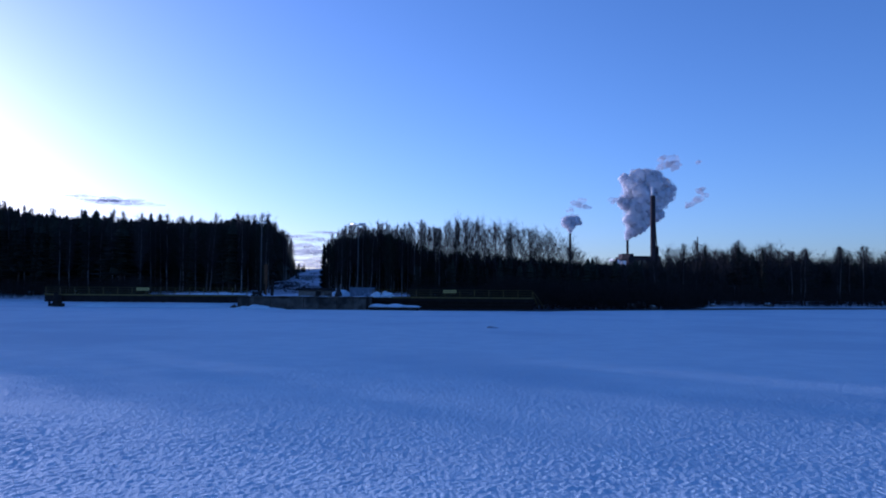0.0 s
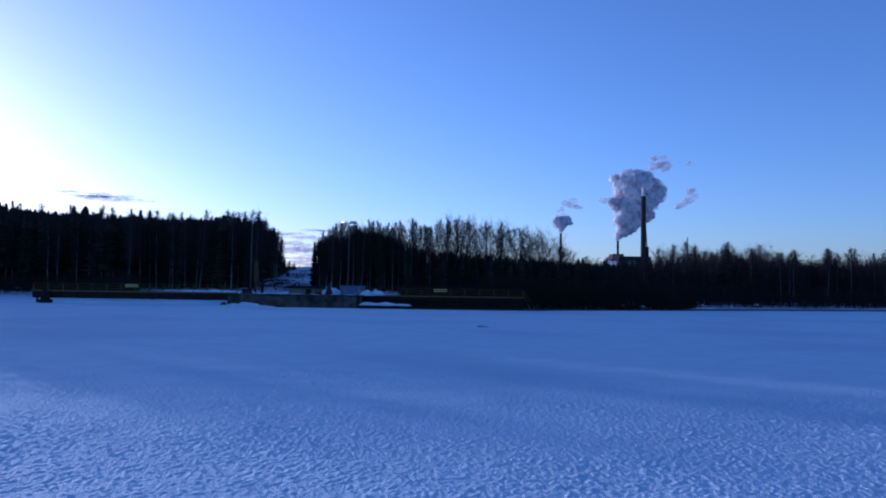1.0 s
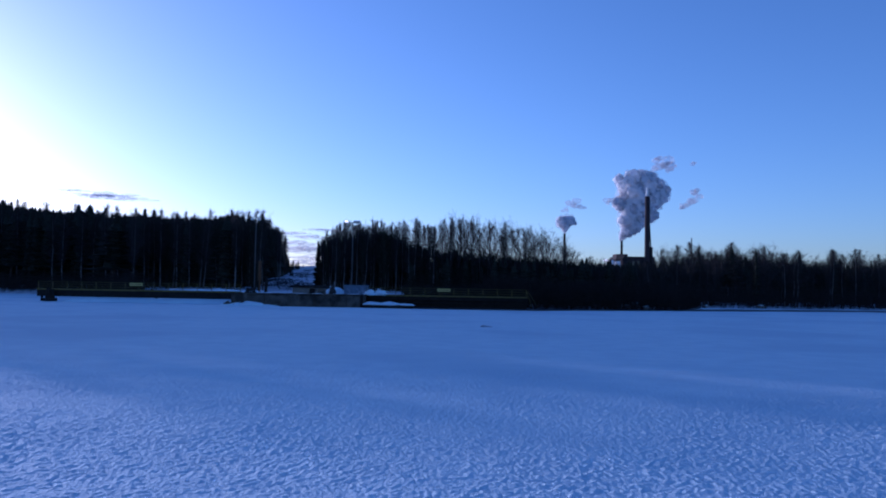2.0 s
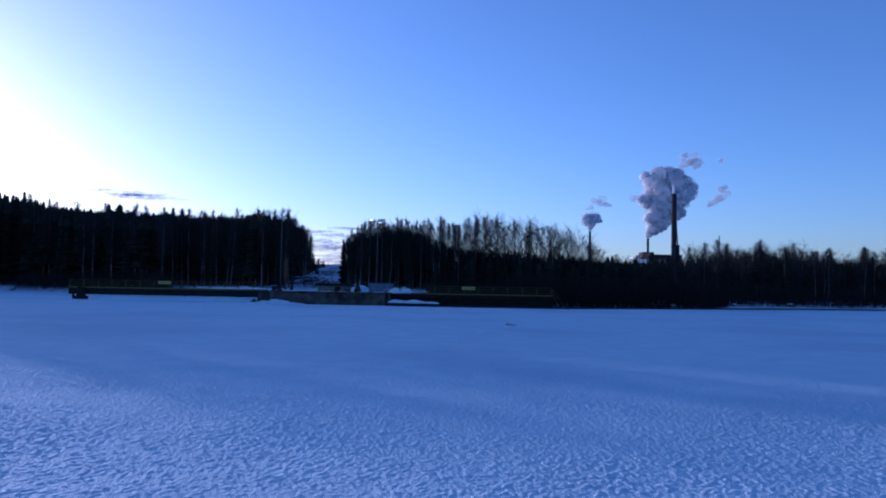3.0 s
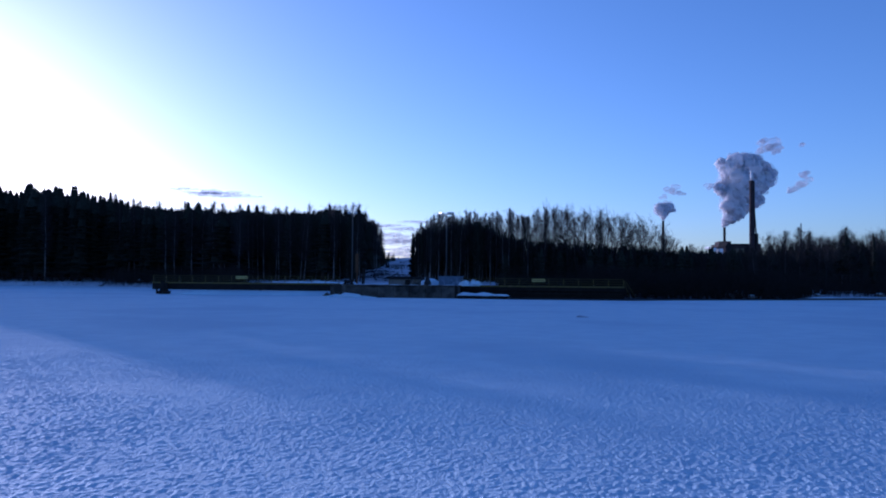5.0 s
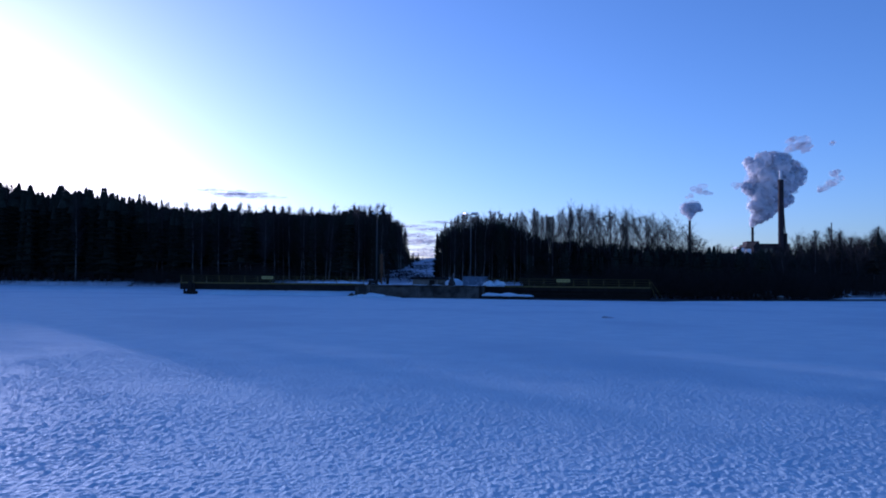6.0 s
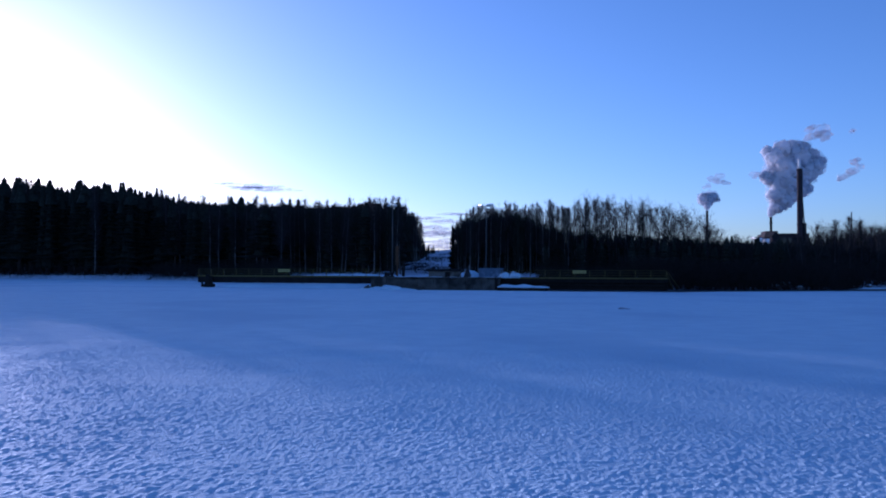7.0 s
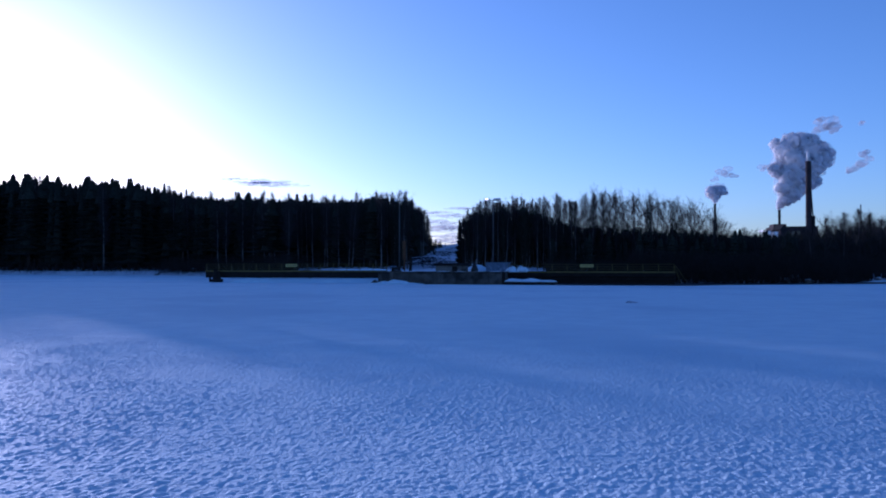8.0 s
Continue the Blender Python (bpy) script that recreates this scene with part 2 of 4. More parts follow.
def ripples(x, y):
    """Wind-worked snow: steep-fronted lumps a hand or two across on broad low drifts."""
    u, v = x * 0.99 + y * 0.12, -x * 0.12 + y * 0.99
    p, q = x * 0.93 - y * 0.36, x * 0.36 + y * 0.93
    sway = 0.05 * vnoise(x / 0.6, y / 0.9, 10)
    big = vnoise((u + sway) / 0.066, v / 0.1, 11) + 0.8 * vnoise((p + sway) / 0.056, q / 0.085, 12)
    lean = 0.016 * big               # the crests lean over towards the lee side
    small = vnoise((u - lean) / 0.04, (v + lean) / 0.055, 13)
    lump = np.exp(0.7 * big) - 1.2 + 0.4 * small * smooth01((19 - y) / 6)
    patch = 0.8 + 0.3 * vnoise(x / 2.6, y / 1.9, 14)
    return 0.013 * lump * patch * smooth01((40 - y) / 14) + 0.006 * vnoise(x / 1.7, y / 1.3, 15) + 0.022 * vnoise(x / 7.0, y / 5.0, 16)


def snow_sheet(x0, x1, y0, y1, step, rim=()):
    x, y = np.meshgrid(np.arange(x0, x1 + step / 2, step), np.arange(y0, y1 + step / 2, step))
    fade = np.ones_like(x)
    for side in rim:
        d = {"w": x - NEAR[0], "e": NEAR[1] - x, "s": y - NEAR[2], "n": NEAR[3] - y}[side]
        fade = fade * smooth01(d / 6)
    return x, y, LAKE_Z + ripples(x, y) * fade


LAKE_Z = -0.22                      # ice lowered so that the pier's foot fits the camera's view
NEAR = (-34.0, 24.0, -6.0, 36.0)
sheets = [snow_sheet(-15, 11, 7, 16, 0.025), snow_sheet(-25, 19, 16, 25, 0.04), snow_sheet(-34, -25, 16, 25, 0.18, "w"), snow_sheet(19, 24, 16, 25, 0.18, "e"),
          snow_sheet(-34, 24, 25, 36, 0.09, "wen"),
          snow_sheet(-34, 24, -6, 7, 0.2, "wes"), snow_sheet(-34, -15, 7, 16, 0.15, "w"), snow_sheet(11, 24, 7, 16, 0.15, "e")]
fx, fy = np.meshgrid(np.concatenate([np.linspace(-4200, -400, 12)[:-1], np.linspace(-400, 400, 120)[:-1], np.linspace(400, 4200, 12)]),
                     np.concatenate([np.linspace(-4000, -60, 12)[:-1], np.linspace(-60, 235, 110)]))
far = -0.06 + 0.05 * vnoise(fx / 18, fy / 9, 18) * ((fy > 45) & (fy < 100))
sheets.append((fx, fy, np.where((fx > -35) & (fx < 25) & (fy > -7) & (fy < 37), -0.12, far + 0.05) + LAKE_Z))
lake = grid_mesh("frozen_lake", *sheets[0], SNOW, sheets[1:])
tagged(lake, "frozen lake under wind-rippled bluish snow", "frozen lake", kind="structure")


# ---- trees ----
def bare_tree(seed, height, limbs, spread, up, first=0.3, wander=0.25, girth=0.011, subs=5, twigs=5, reach=(0.5, 1.25), fine=0.014, shoots=0):
    """Trunk and leafless crown of a tree at the origin."""
    rnd = random.Random(seed)
    trunk, crown = Build(), Build()
    pts, x, y = [], 0.0, 0.0
    for i in range(9):
        pts.append(Vector((x, y, height * i / 8)))
        x, y = x + rnd.uniform(-1, 1) * wander, y + rnd.uniform(-1, 1) * wander
    r0 = height * girth
    trunk.tube(pts, [max(0.02, r0 * (1 - 0.93 * i / 8)) * (1.35 if i == 0 else 1) for i in range(9)], 6)

    def on_trunk(h):
        k = min(7, int(h * 8))
        return pts[k].lerp(pts[k + 1], h * 8 - k)

    for j in range(limbs):
        h = first + (0.985 - first) * (j + rnd.random()) / limbs
        a = rnd.uniform(0, 2 * math.pi)
        shape = math.sin(math.pi * min(1, 0.25 + 0.75 * (h - first) / (1 - first))) ** 0.7
        length = spread * height * max(0.13, shape) * rnd.uniform(0.6, 1.15)
        tilt = radians(rnd.gauss(up, 11))
        way = Vector((math.cos(a) * math.cos(tilt), math.sin(a) * math.cos(tilt), math.sin(tilt)))
        p, line = on_trunk(h), []
        for i in range(5):
            line.append(p.copy())
            p = p + way * (length / 4)
            way = (way + Vector((rnd.gauss(0, 0.22), rnd.gauss(0, 0.22), rnd.gauss(0.14, 0.16)))).normalized()
        rad = max(0.02, r0 * 0.36 * (1.15 - h))
        crown.tube(line, [rad * (1 - 0.2 * i) + 0.004 for i in range(5)], 4, cap=False)
        for s in range(subs):
            q = line[1 + s * 4 // (subs + 1) % 4].lerp(line[min(4, 2 + s * 4 // (subs + 1) % 4)], rnd.random())
            d = (way + Vector((rnd.gauss(0, 0.6), rnd.gauss(0, 0.6), rnd.gauss(0.2, 0.4)))).normalized()
            l2 = length * rnd.uniform(0.28, 0.55)
            m = q + d * l2 * 0.5 + Vector((0, 0, rnd.uniform(-0.05, 0.12)))
            e = m + (d + Vector((rnd.gauss(0, 0.3), rnd.gauss(0, 0.3), 0.15))).normalized() * l2 * 0.5
            crown.tube([q, m, e], [rad * 0.4 + 0.004, rad * 0.22 + 0.004, 0.006], 3, cap=False)
            for w in range(twigs):
                s0 = (q.lerp(m, rnd.random()) if w % 2 else m.lerp(e, rnd.random()))
                dd = (d + Vector((rnd.gauss(0, 0.7), rnd.gauss(0, 0.7), rnd.gauss(0.15, 0.5)))).normalized()
                crown.cone(s0, s0 + dd * rnd.uniform(*reach) * (1.3 - 0.95 * h), fine)
    for _ in range(shoots):  # fine upright shoots in the top of the crown
        h, a = rnd.uniform(0.7, 0.99), rnd.uniform(0, 2 * math.pi)
        p = on_trunk(h) + Vector((math.cos(a), math.sin(a), 0)) * (height * 0.09 * (1.02 - h) / 0.3) * rnd.random()
        crown.cone(p, p + Vector((rnd.gauss(0, 0.16), rnd.gauss(0, 0.16), 1)) * rnd.uniform(0.7, 1.7), fine * 1.5)
    return trunk, crown


def spruce(seed, height, width, bare=0.12, whorls=24, per=8, droop=0.35):
    """Trunk and needled crown of a conifer at the origin."""
    rnd = random.Random(seed)
    trunk, crown = Build(), Build()
    trunk.tube([(0, 0, height * i / 5) for i in range(6)], [height * 0.011 * (1 - 0.95 * i / 5) + 0.01 for i in range(6)], 6)
    crown.cone((0, 0, height * max(0.05, bare)), (0, 0, height * 1.02), width * 0.42, 8)
    crown.cone((0, 0, height * 0.78), (0, 0, height * 1.01), width * 0.3, 7)
    for j in range(whorls):
        h = bare + (0.985 - bare) * (1 - (1 - (j + rnd.random() * 0.7) / whorls) ** 1.35)
        reach = width * (1 - (h - bare) / (1 - bare)) ** 0.8 + 0.1
        for k in range(per):
            if rnd.random() < 0.12:
                continue
            a = 2 * math.pi * (k + rnd.random() * 0.8) / per
            l = reach * rnd.uniform(0.65, 1.15)
            out, side = Vector((math.cos(a), math.sin(a), 0)), Vector((-math.sin(a), math.cos(a), 0))
            p0 = Vector((0, 0, h * height))
            p1 = p0 + out * l * 0.55 + Vector((0, 0, -droop * l * 0.45))
            p2 = p0 + out * l + Vector((0, 0, -droop * l * 0.55 + 0.08))
            w = 0.10 + 0.2 * l
            n = len(crown.v)
            up = Vector((0, 0, 0.12 + 0.05 * l))
            crown.v += [p0 + up, p1 + side * w, p1 - side * w, p1 + up, p2, p1 - up * 1.6, p0 - up]
            crown.f += [(n, n + 1, n + 3), (n, n + 3, n + 2), (n + 1, n + 4, n + 3), (n + 3, n + 4, n + 2), (n + 1, n + 5, n + 4), (n + 2, n + 4, n + 5), (n + 6, n + 5, n + 1), (n + 6, n + 2, n + 5)]
            for s in (-1, 1):
                b = p0.lerp(p1, 0.7)
                crown.cone(b, b + (out * 0.5 + side * s * 0.9).normalized() * l * 0.42 - Vector((0, 0, droop * l * 0.35)), 0.09 + 0.03 * l, 3)
    return trunk, crown


FOREST = "trees of the far shore"


def tree_kind(name, made, bark, leaf, label, category):
    root = thing(name, (0, -900, -30), label, category, FOREST)
    part("trunk", made[0], bark, root, smooth=True)
    part("crown", made[1], leaf, root)
    return root


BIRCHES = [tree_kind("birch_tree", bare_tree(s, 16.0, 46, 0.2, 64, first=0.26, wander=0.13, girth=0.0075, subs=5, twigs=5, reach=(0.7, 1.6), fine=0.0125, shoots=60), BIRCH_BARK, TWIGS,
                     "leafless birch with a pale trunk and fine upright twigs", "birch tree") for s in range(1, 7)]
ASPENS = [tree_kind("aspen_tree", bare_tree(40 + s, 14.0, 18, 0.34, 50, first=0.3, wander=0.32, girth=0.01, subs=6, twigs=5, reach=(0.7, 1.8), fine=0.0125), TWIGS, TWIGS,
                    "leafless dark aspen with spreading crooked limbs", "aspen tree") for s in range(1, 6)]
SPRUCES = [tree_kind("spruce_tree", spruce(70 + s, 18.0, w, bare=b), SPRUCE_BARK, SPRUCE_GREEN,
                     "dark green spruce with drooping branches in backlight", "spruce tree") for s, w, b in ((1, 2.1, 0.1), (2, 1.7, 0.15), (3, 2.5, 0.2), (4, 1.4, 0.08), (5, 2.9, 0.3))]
YOUNG = [tree_kind("young_spruce", spruce(90 + s, 6.0, 1.1, bare=0.04, whorls=14, per=7), SPRUCE_BARK, SPRUCE_GREEN,
                   "small young spruce growing on the shore", "spruce tree") for s in range(2)]
rnd = random.Random(5)


def plant(kinds, x, y, size, own, broad=1.0):
    """A tree of that height in metres, standing on the land."""
    src = rnd.choice(kinds)
    k = size / own
    wide = k * rnd.uniform(0.9, 1.15) * broad
    t = copy_thing(src, pose(x, y, float(land(x, y)) - 0.1, rnd.uniform(-2, 2), rnd.uniform(-2, 2), rnd.uniform(0, 360)))
    t.scale = (wide, wide, k)
    return t


def bearing(x, y):
    return math.degrees(math.atan2(-x, y))


def open_land(x, y):
    """The cleared strip that runs up the hill, and the yard behind the pier."""
    return 9.15 < bearing(x, y) < (11.6 if y > 222 else 13.0) or (-46 < x < 8 and y < 131 + 0.08 * abs(x + 18))


# treetop outline fitted to the camera's view, by bearing (degrees left of +y): rise per metre of distance from the eye
# Past 41 degrees: unseen trees, heights set to let sun reach the near snow.
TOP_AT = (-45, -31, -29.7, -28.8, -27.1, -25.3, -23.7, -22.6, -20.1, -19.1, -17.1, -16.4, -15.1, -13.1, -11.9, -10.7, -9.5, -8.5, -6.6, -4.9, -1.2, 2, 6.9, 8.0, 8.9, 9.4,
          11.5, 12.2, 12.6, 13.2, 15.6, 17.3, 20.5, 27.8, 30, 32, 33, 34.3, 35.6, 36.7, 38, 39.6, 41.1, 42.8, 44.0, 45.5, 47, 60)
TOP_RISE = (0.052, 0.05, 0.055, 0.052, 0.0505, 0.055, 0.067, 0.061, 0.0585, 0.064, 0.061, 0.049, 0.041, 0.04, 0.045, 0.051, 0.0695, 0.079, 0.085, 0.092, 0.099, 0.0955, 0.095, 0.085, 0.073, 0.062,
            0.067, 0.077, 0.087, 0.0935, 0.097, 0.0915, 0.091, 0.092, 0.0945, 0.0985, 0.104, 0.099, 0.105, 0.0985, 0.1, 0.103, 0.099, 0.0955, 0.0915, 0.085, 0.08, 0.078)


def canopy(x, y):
    """Tree height at a place that meets the outline seen from the camera."""
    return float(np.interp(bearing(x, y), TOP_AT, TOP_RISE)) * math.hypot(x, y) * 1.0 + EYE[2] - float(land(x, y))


# the tall mixed wood on the left of the clearing
for row, count in enumerate((92, 88, 80)):
    for i in range(count):
        f = (i + rnd.uniform(0.1, 0.9)) / count
        x = -255 + 227 * f
        y = float(shore(x)) + 5 + row * 8 + rnd.uniform(0, 7) + (13 if x > -60 else 0)
        if open_land(x, y) or open_land(x + 0.4, y):
            continue
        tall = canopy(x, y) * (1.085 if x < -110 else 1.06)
        share = float(np.interp(x, (-125, -85, -55), (0.9, 0.45, 0.14)))
        if rnd.random() < share:
            plant(SPRUCES, x, y, tall * rnd.choice((0.84, 0.88, 0.9, 0.92, 0.94, 1.0)), 18, rnd.uniform(1.5, 2.2))
        else:
            plant(BIRCHES, x, y, tall * rnd.uniform(0.84, 1.0), 16)

# the wood that closes the clearing's left side up the hill
for i in range(44):
    y = 226 + 44 * (i + rnd.random()) / 30
    a = radians(rnd.uniform(11.65, 13.7))
    x = -math.tan(a) * y
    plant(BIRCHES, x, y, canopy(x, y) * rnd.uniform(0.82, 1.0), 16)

# the bare wood on the right of the clearing
for row, count in enumerate((48, 46, 34)):
    for i in range(count):
        x = -27 + 59 * (i + rnd.uniform(0.1, 0.9)) / count
        y = 136 + row * 7 + rnd.uniform(0, 6)
        if open_land(x, y) or open_land(x - 0.3, y):
            continue
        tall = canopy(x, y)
        if x > 3 and rnd.random() < 0.7 or x > 13:
            plant(ASPENS, x, y, tall * rnd.uniform(0.84, 1.0), 14)
        else:
            plant(BIRCHES, x, y, tall * rnd.uniform(0.85, 1.0), 16)
for i in range(60):  # low dark spruces beneath them, topped to a sight line from the camera
    x = -6 + 40 * (i + rnd.random()) / 60
    y = rnd.uniform(120, 132) if x > 9 else rnd.uniform(133, 142)
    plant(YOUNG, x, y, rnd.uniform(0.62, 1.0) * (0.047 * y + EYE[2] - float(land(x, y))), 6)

# the lower wood on the right
for row, count in enumerate((84, 84, 70)):
    for i in range(count):
        x = 28 + 180 * (i + rnd.uniform(0.1, 0.9)) / count
        y = float(shore(x)) + 3 + row * 15 + rnd.uniform(0, 12)
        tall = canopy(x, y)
        if rnd.random() < 0.16:
            plant(SPRUCES, x, y, tall * rnd.choice((0.75, 0.85, 0.92, 1.0)), 18, 1.5)
        else:
            plant(BIRCHES if rnd.random() < 0.3 else ASPENS, x, y, tall * rnd.uniform(0.86, 1.0), 15, 1.4)

# single trees by the clearing and on its crest
EDGE = [tree_kind("spruce_tree", spruce(77, 10.4, 1.45, bare=0.03, whorls=32, per=10), SPRUCE_BARK, SPRUCE_GREEN,
                  "dense narrow spruce at the corner of the clearing", "spruce tree")]
plant(EDGE, -26.1, 162, 10.6, 10.4)
for i in range(26):  # saplings climbing the left edge of the clearing
    y = 226 + 89 * (i + rnd.random()) / 26
    a = radians(rnd.uniform(10.9, 11.9))
    plant(YOUNG if i % 3 else BIRCHES, -math.tan(a) * y, y, rnd.uniform(1.2, 3.2) if math.degrees(a) < 11.5 else rnd.uniform(4, 7), 6 if i % 3 else 16)
for x, y, s in ((-56.6, 300, 3.4), (-57.8, 303, 2.6), (-58.6, 299, 4.0), (-59.8, 304, 3.2), (-60.7, 300, 4.6), (-61.6, 305, 5.2), (-55.8, 306, 1.6), (-57.0, 282, 2.6), (-52.4, 262, 2.0), (-50.5, 246, 2.2)):
    plant(YOUNG, x, y, s, 6)
for i in range(16):  # a ragged row of little spruces along the crest
    a = radians(10.55 + 1.1 * (i + rnd.random()) / 16)
    y = rnd.uniform(292, 306)
    plant(YOUNG, -math.tan(a) * y, y, (1.4 + 2.2 * i / 16) * rnd.uniform(0.7, 1.25), 6)
for src in (*BIRCHES, *ASPENS, *SPRUCES, *YOUNG, *EDGE):
    for ob in (*src.children_recursive, src):
        bpy.data.objects.remove(ob)


def far_wood():
    """The dense inner wood behind the front trees, too many to count: conifers and close-set leafless stems."""
    b, r = Build(), random.Random(9)
    for i in range(4650):
        # Left stretch packed and raised to keep sun streaks off the lake.
        x = r.uniform(-260, -50) if i < 1750 else r.uniform(-70, 45) if i < 2950 else r.uniform(22, 185)
        y = float(shore(x)) + r.uniform(24, 75)
        if i >= 4200:  # further up the hill, left of the clearing; hidden ones added to shade the slope
            y = r.uniform(230, 330)
            x = -math.tan(radians(r.uniform(12.5, 13.8) if i < 4350 else r.uniform(12.5, 25))) * y
        if open_land(x, y) or open_land(x - 0.5, y) or open_land(x + 1.4, y):
            continue
        z0, deg = float(land(x, y)), bearing(x, y)
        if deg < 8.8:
            # Inner tops follow the dark mass as seen from the camera.
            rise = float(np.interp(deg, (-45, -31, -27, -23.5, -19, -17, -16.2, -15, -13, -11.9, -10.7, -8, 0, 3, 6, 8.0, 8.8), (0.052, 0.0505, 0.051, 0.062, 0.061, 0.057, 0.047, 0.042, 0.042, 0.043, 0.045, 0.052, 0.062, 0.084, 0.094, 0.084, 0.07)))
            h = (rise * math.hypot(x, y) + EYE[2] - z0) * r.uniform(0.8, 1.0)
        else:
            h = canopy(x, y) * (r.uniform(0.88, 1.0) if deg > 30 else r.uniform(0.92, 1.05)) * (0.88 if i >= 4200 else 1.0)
        h = max(3.0, h)
        w = h * r.uniform(0.1, 0.15)
        b.tube([(x, y, z0 - 0.3), (x, y, z0 + h * 0.9)], [0.12, 0.03], 3, cap=False)
        if deg > 30:
            for k in range(5):
                zz, ww = z0 + h * (0.01 + 0.185 * k), w * (1 - 0.17 * k) + 0.15
                n, ph, base = 7, r.random() * 6, len(b.v)
                for s in range(n):
                    t, rr = ph + 2 * math.pi * s / n, ww * r.uniform(0.6, 1.25)
                    b.v.append(Vector((x + rr * math.cos(t), y + rr * math.sin(t), zz + r.uniform(-0.3, 0.3))))
                b.v.append(Vector((x, y, zz + h * 0.28)))
                b.f += [(base + s, base + (s + 1) % n, base + n) for s in range(n)]
        elif (i % 2 == 0 and (deg < -11 or y > float(shore(x)) + 44) or i % 3 and deg > 13.5 and y > float(shore(x)) + 33) and not (open_land(x - 4, y) or open_land(x + 4, y)):  # thick evergreen understorey, denser on the left to block the low sun
            lush = 0.93 if deg > 11 else 0.72 if deg > -11 else 0.96 if deg > -16 else 0.8
            for k in range(4):
                n, ph, base, ww = 8, r.random() * 6, len(b.v), w * (1.5, 1.6, 1.4, 0.95)[k]
                for s in range(n):
                    t, rr = ph + 2 * math.pi * s / n, ww * r.uniform(0.6, 1.3)
                    b.v.append(Vector((x + rr * math.cos(t), y + rr * math.sin(t), z0 + h * lush * (0.02 + 0.2 * k) + r.uniform(-0.5, 0.5))))
                b.v.append(Vector((x + r.uniform(-0.4, 0.4), y, z0 + h * lush * (0.4 + 0.2 * k))))
                b.f += [(base + s, base + (s + 1) % n, base + n) for s in range(n)]
        else:
            fine = 0.45 if deg < -11 else 1.0
            for _ in range(54 if fine == 1.0 else 62):
                k, t = r.random() ** 0.8, r.uniform(0, 2 * math.pi)
                p = Vector((x, y, z0 + h * (0.03 + 0.75 * k)))
                q = p + Vector((math.cos(t) * w * r.uniform(0.3, 1.0), math.sin(t) * w * r.uniform(0.3, 1.0), h * r.uniform(0.1, 0.24)))
                b.cone(p, q, r.uniform(0.05, 0.14) * fine)
    return b


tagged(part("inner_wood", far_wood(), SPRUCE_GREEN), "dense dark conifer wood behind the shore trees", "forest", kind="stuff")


def thicket():
    """Leafless brush along the edge of the woods."""
    b, r = Build(), random.Random(14)
    for i in range(15200):
        # Last stems packed close to darken the pale bank by the jetty.
        x = r.uniform(-5, 46) if i >= 10800 else r.uniform(-112, -58) if i >= 9000 else r.uniform(-200, -58) if i >= 7800 else r.uniform(-230, 175) if r.random() < 0.45 else r.uniform(-8, 110)
        y = float(shore(x)) + (r.uniform(-0.6, 6) if i >= 10800 else r.uniform(0.4, 9) if i >= 7800 or x > 12 and r.random() < 0.8 else r.uniform(3.5, 26 if r.random() < 0.7 else 150))
        if open_land(x, y) and x < -6 and r.random() < 0.8:
            continue
        if -50 < x < 12 and i < 10800:
            y += 14 if x < -6 else 6
        z0, h = float(land(x, y)), r.uniform(0.6, 1.6) if open_land(x, y) else r.uniform(1.2, 4.5)
        lean = Vector((r.gauss(0, 0.18), r.gauss(0, 0.18), 1)).normalized()
        p, q = Vector((x, y, z0 - 0.1)), Vector((x, y, z0)) + lean * h
        b.tube([p, p.lerp(q, 0.5) + Vector((r.gauss(0, 0.1), r.gauss(0, 0.1), 0)), q], [0.035, 0.025, 0.008], 3, cap=False)
        for _ in range(5):
            s = p.lerp(q, r.uniform(0.25, 0.95))
            b.cone(s, s + (lean + Vector((r.gauss(0, 0.6), r.gauss(0, 0.6), 0))).normalized() * r.uniform(0.5, 1.4), 0.02)
    return b


def clearing_scrub():
    """Low scrub in ragged strips across the cleared slope, thickest along its left foot."""
    b, r = Build(), random.Random(23)
    strips = [(radians(r.uniform(9.4, 11.4)), r.uniform(140, 295), r.uniform(0.8, 2.6)) for _ in range(15)]
    strips += [(radians(r.uniform(11.4, 13.4)), r.uniform(150, 215), r.uniform(1.0, 2.4)) for _ in range(14)]
    for a, y0, wide in strips:
        for _ in range(int(26 * wide)):
            y = y0 + r.gauss(0, 1.2)
            x = -math.tan(a) * y0 + r.gauss(0, wide)
            p = Vector((x, y, float(land(x, y)) - 0.05))
            q = p + Vector((r.gauss(0, 0.25), r.gauss(0, 0.25), r.uniform(0.2, 0.8)))
            b.cone(p, q, 0.05)
            for _ in range(3):
                m = p.lerp(q, r.uniform(0.2, 0.8))
                b.cone(m, m + Vector((r.gauss(0, 0.3), r.gauss(0, 0.3), r.uniform(0.1, 0.5))), 0.025)
    return b


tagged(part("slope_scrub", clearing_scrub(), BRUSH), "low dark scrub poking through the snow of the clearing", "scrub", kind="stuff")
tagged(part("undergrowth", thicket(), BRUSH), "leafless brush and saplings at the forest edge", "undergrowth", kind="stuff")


# ---- the concrete pier and what stands on it ----
pier = thing("concrete_pier", (-19.4, 105.2, 0), "long weathered grey concrete pier rising from the ice", "pier")
part("core", Build().box(-9.0, 9.05, -2.3, 2.5, -0.6, 1.42, 0.05), CONCRETE, pier)
block_x = (-9.2, -6.9, -4.6, -2.3, 0.0, 2.3, 4.6, 6.9, 9.15)
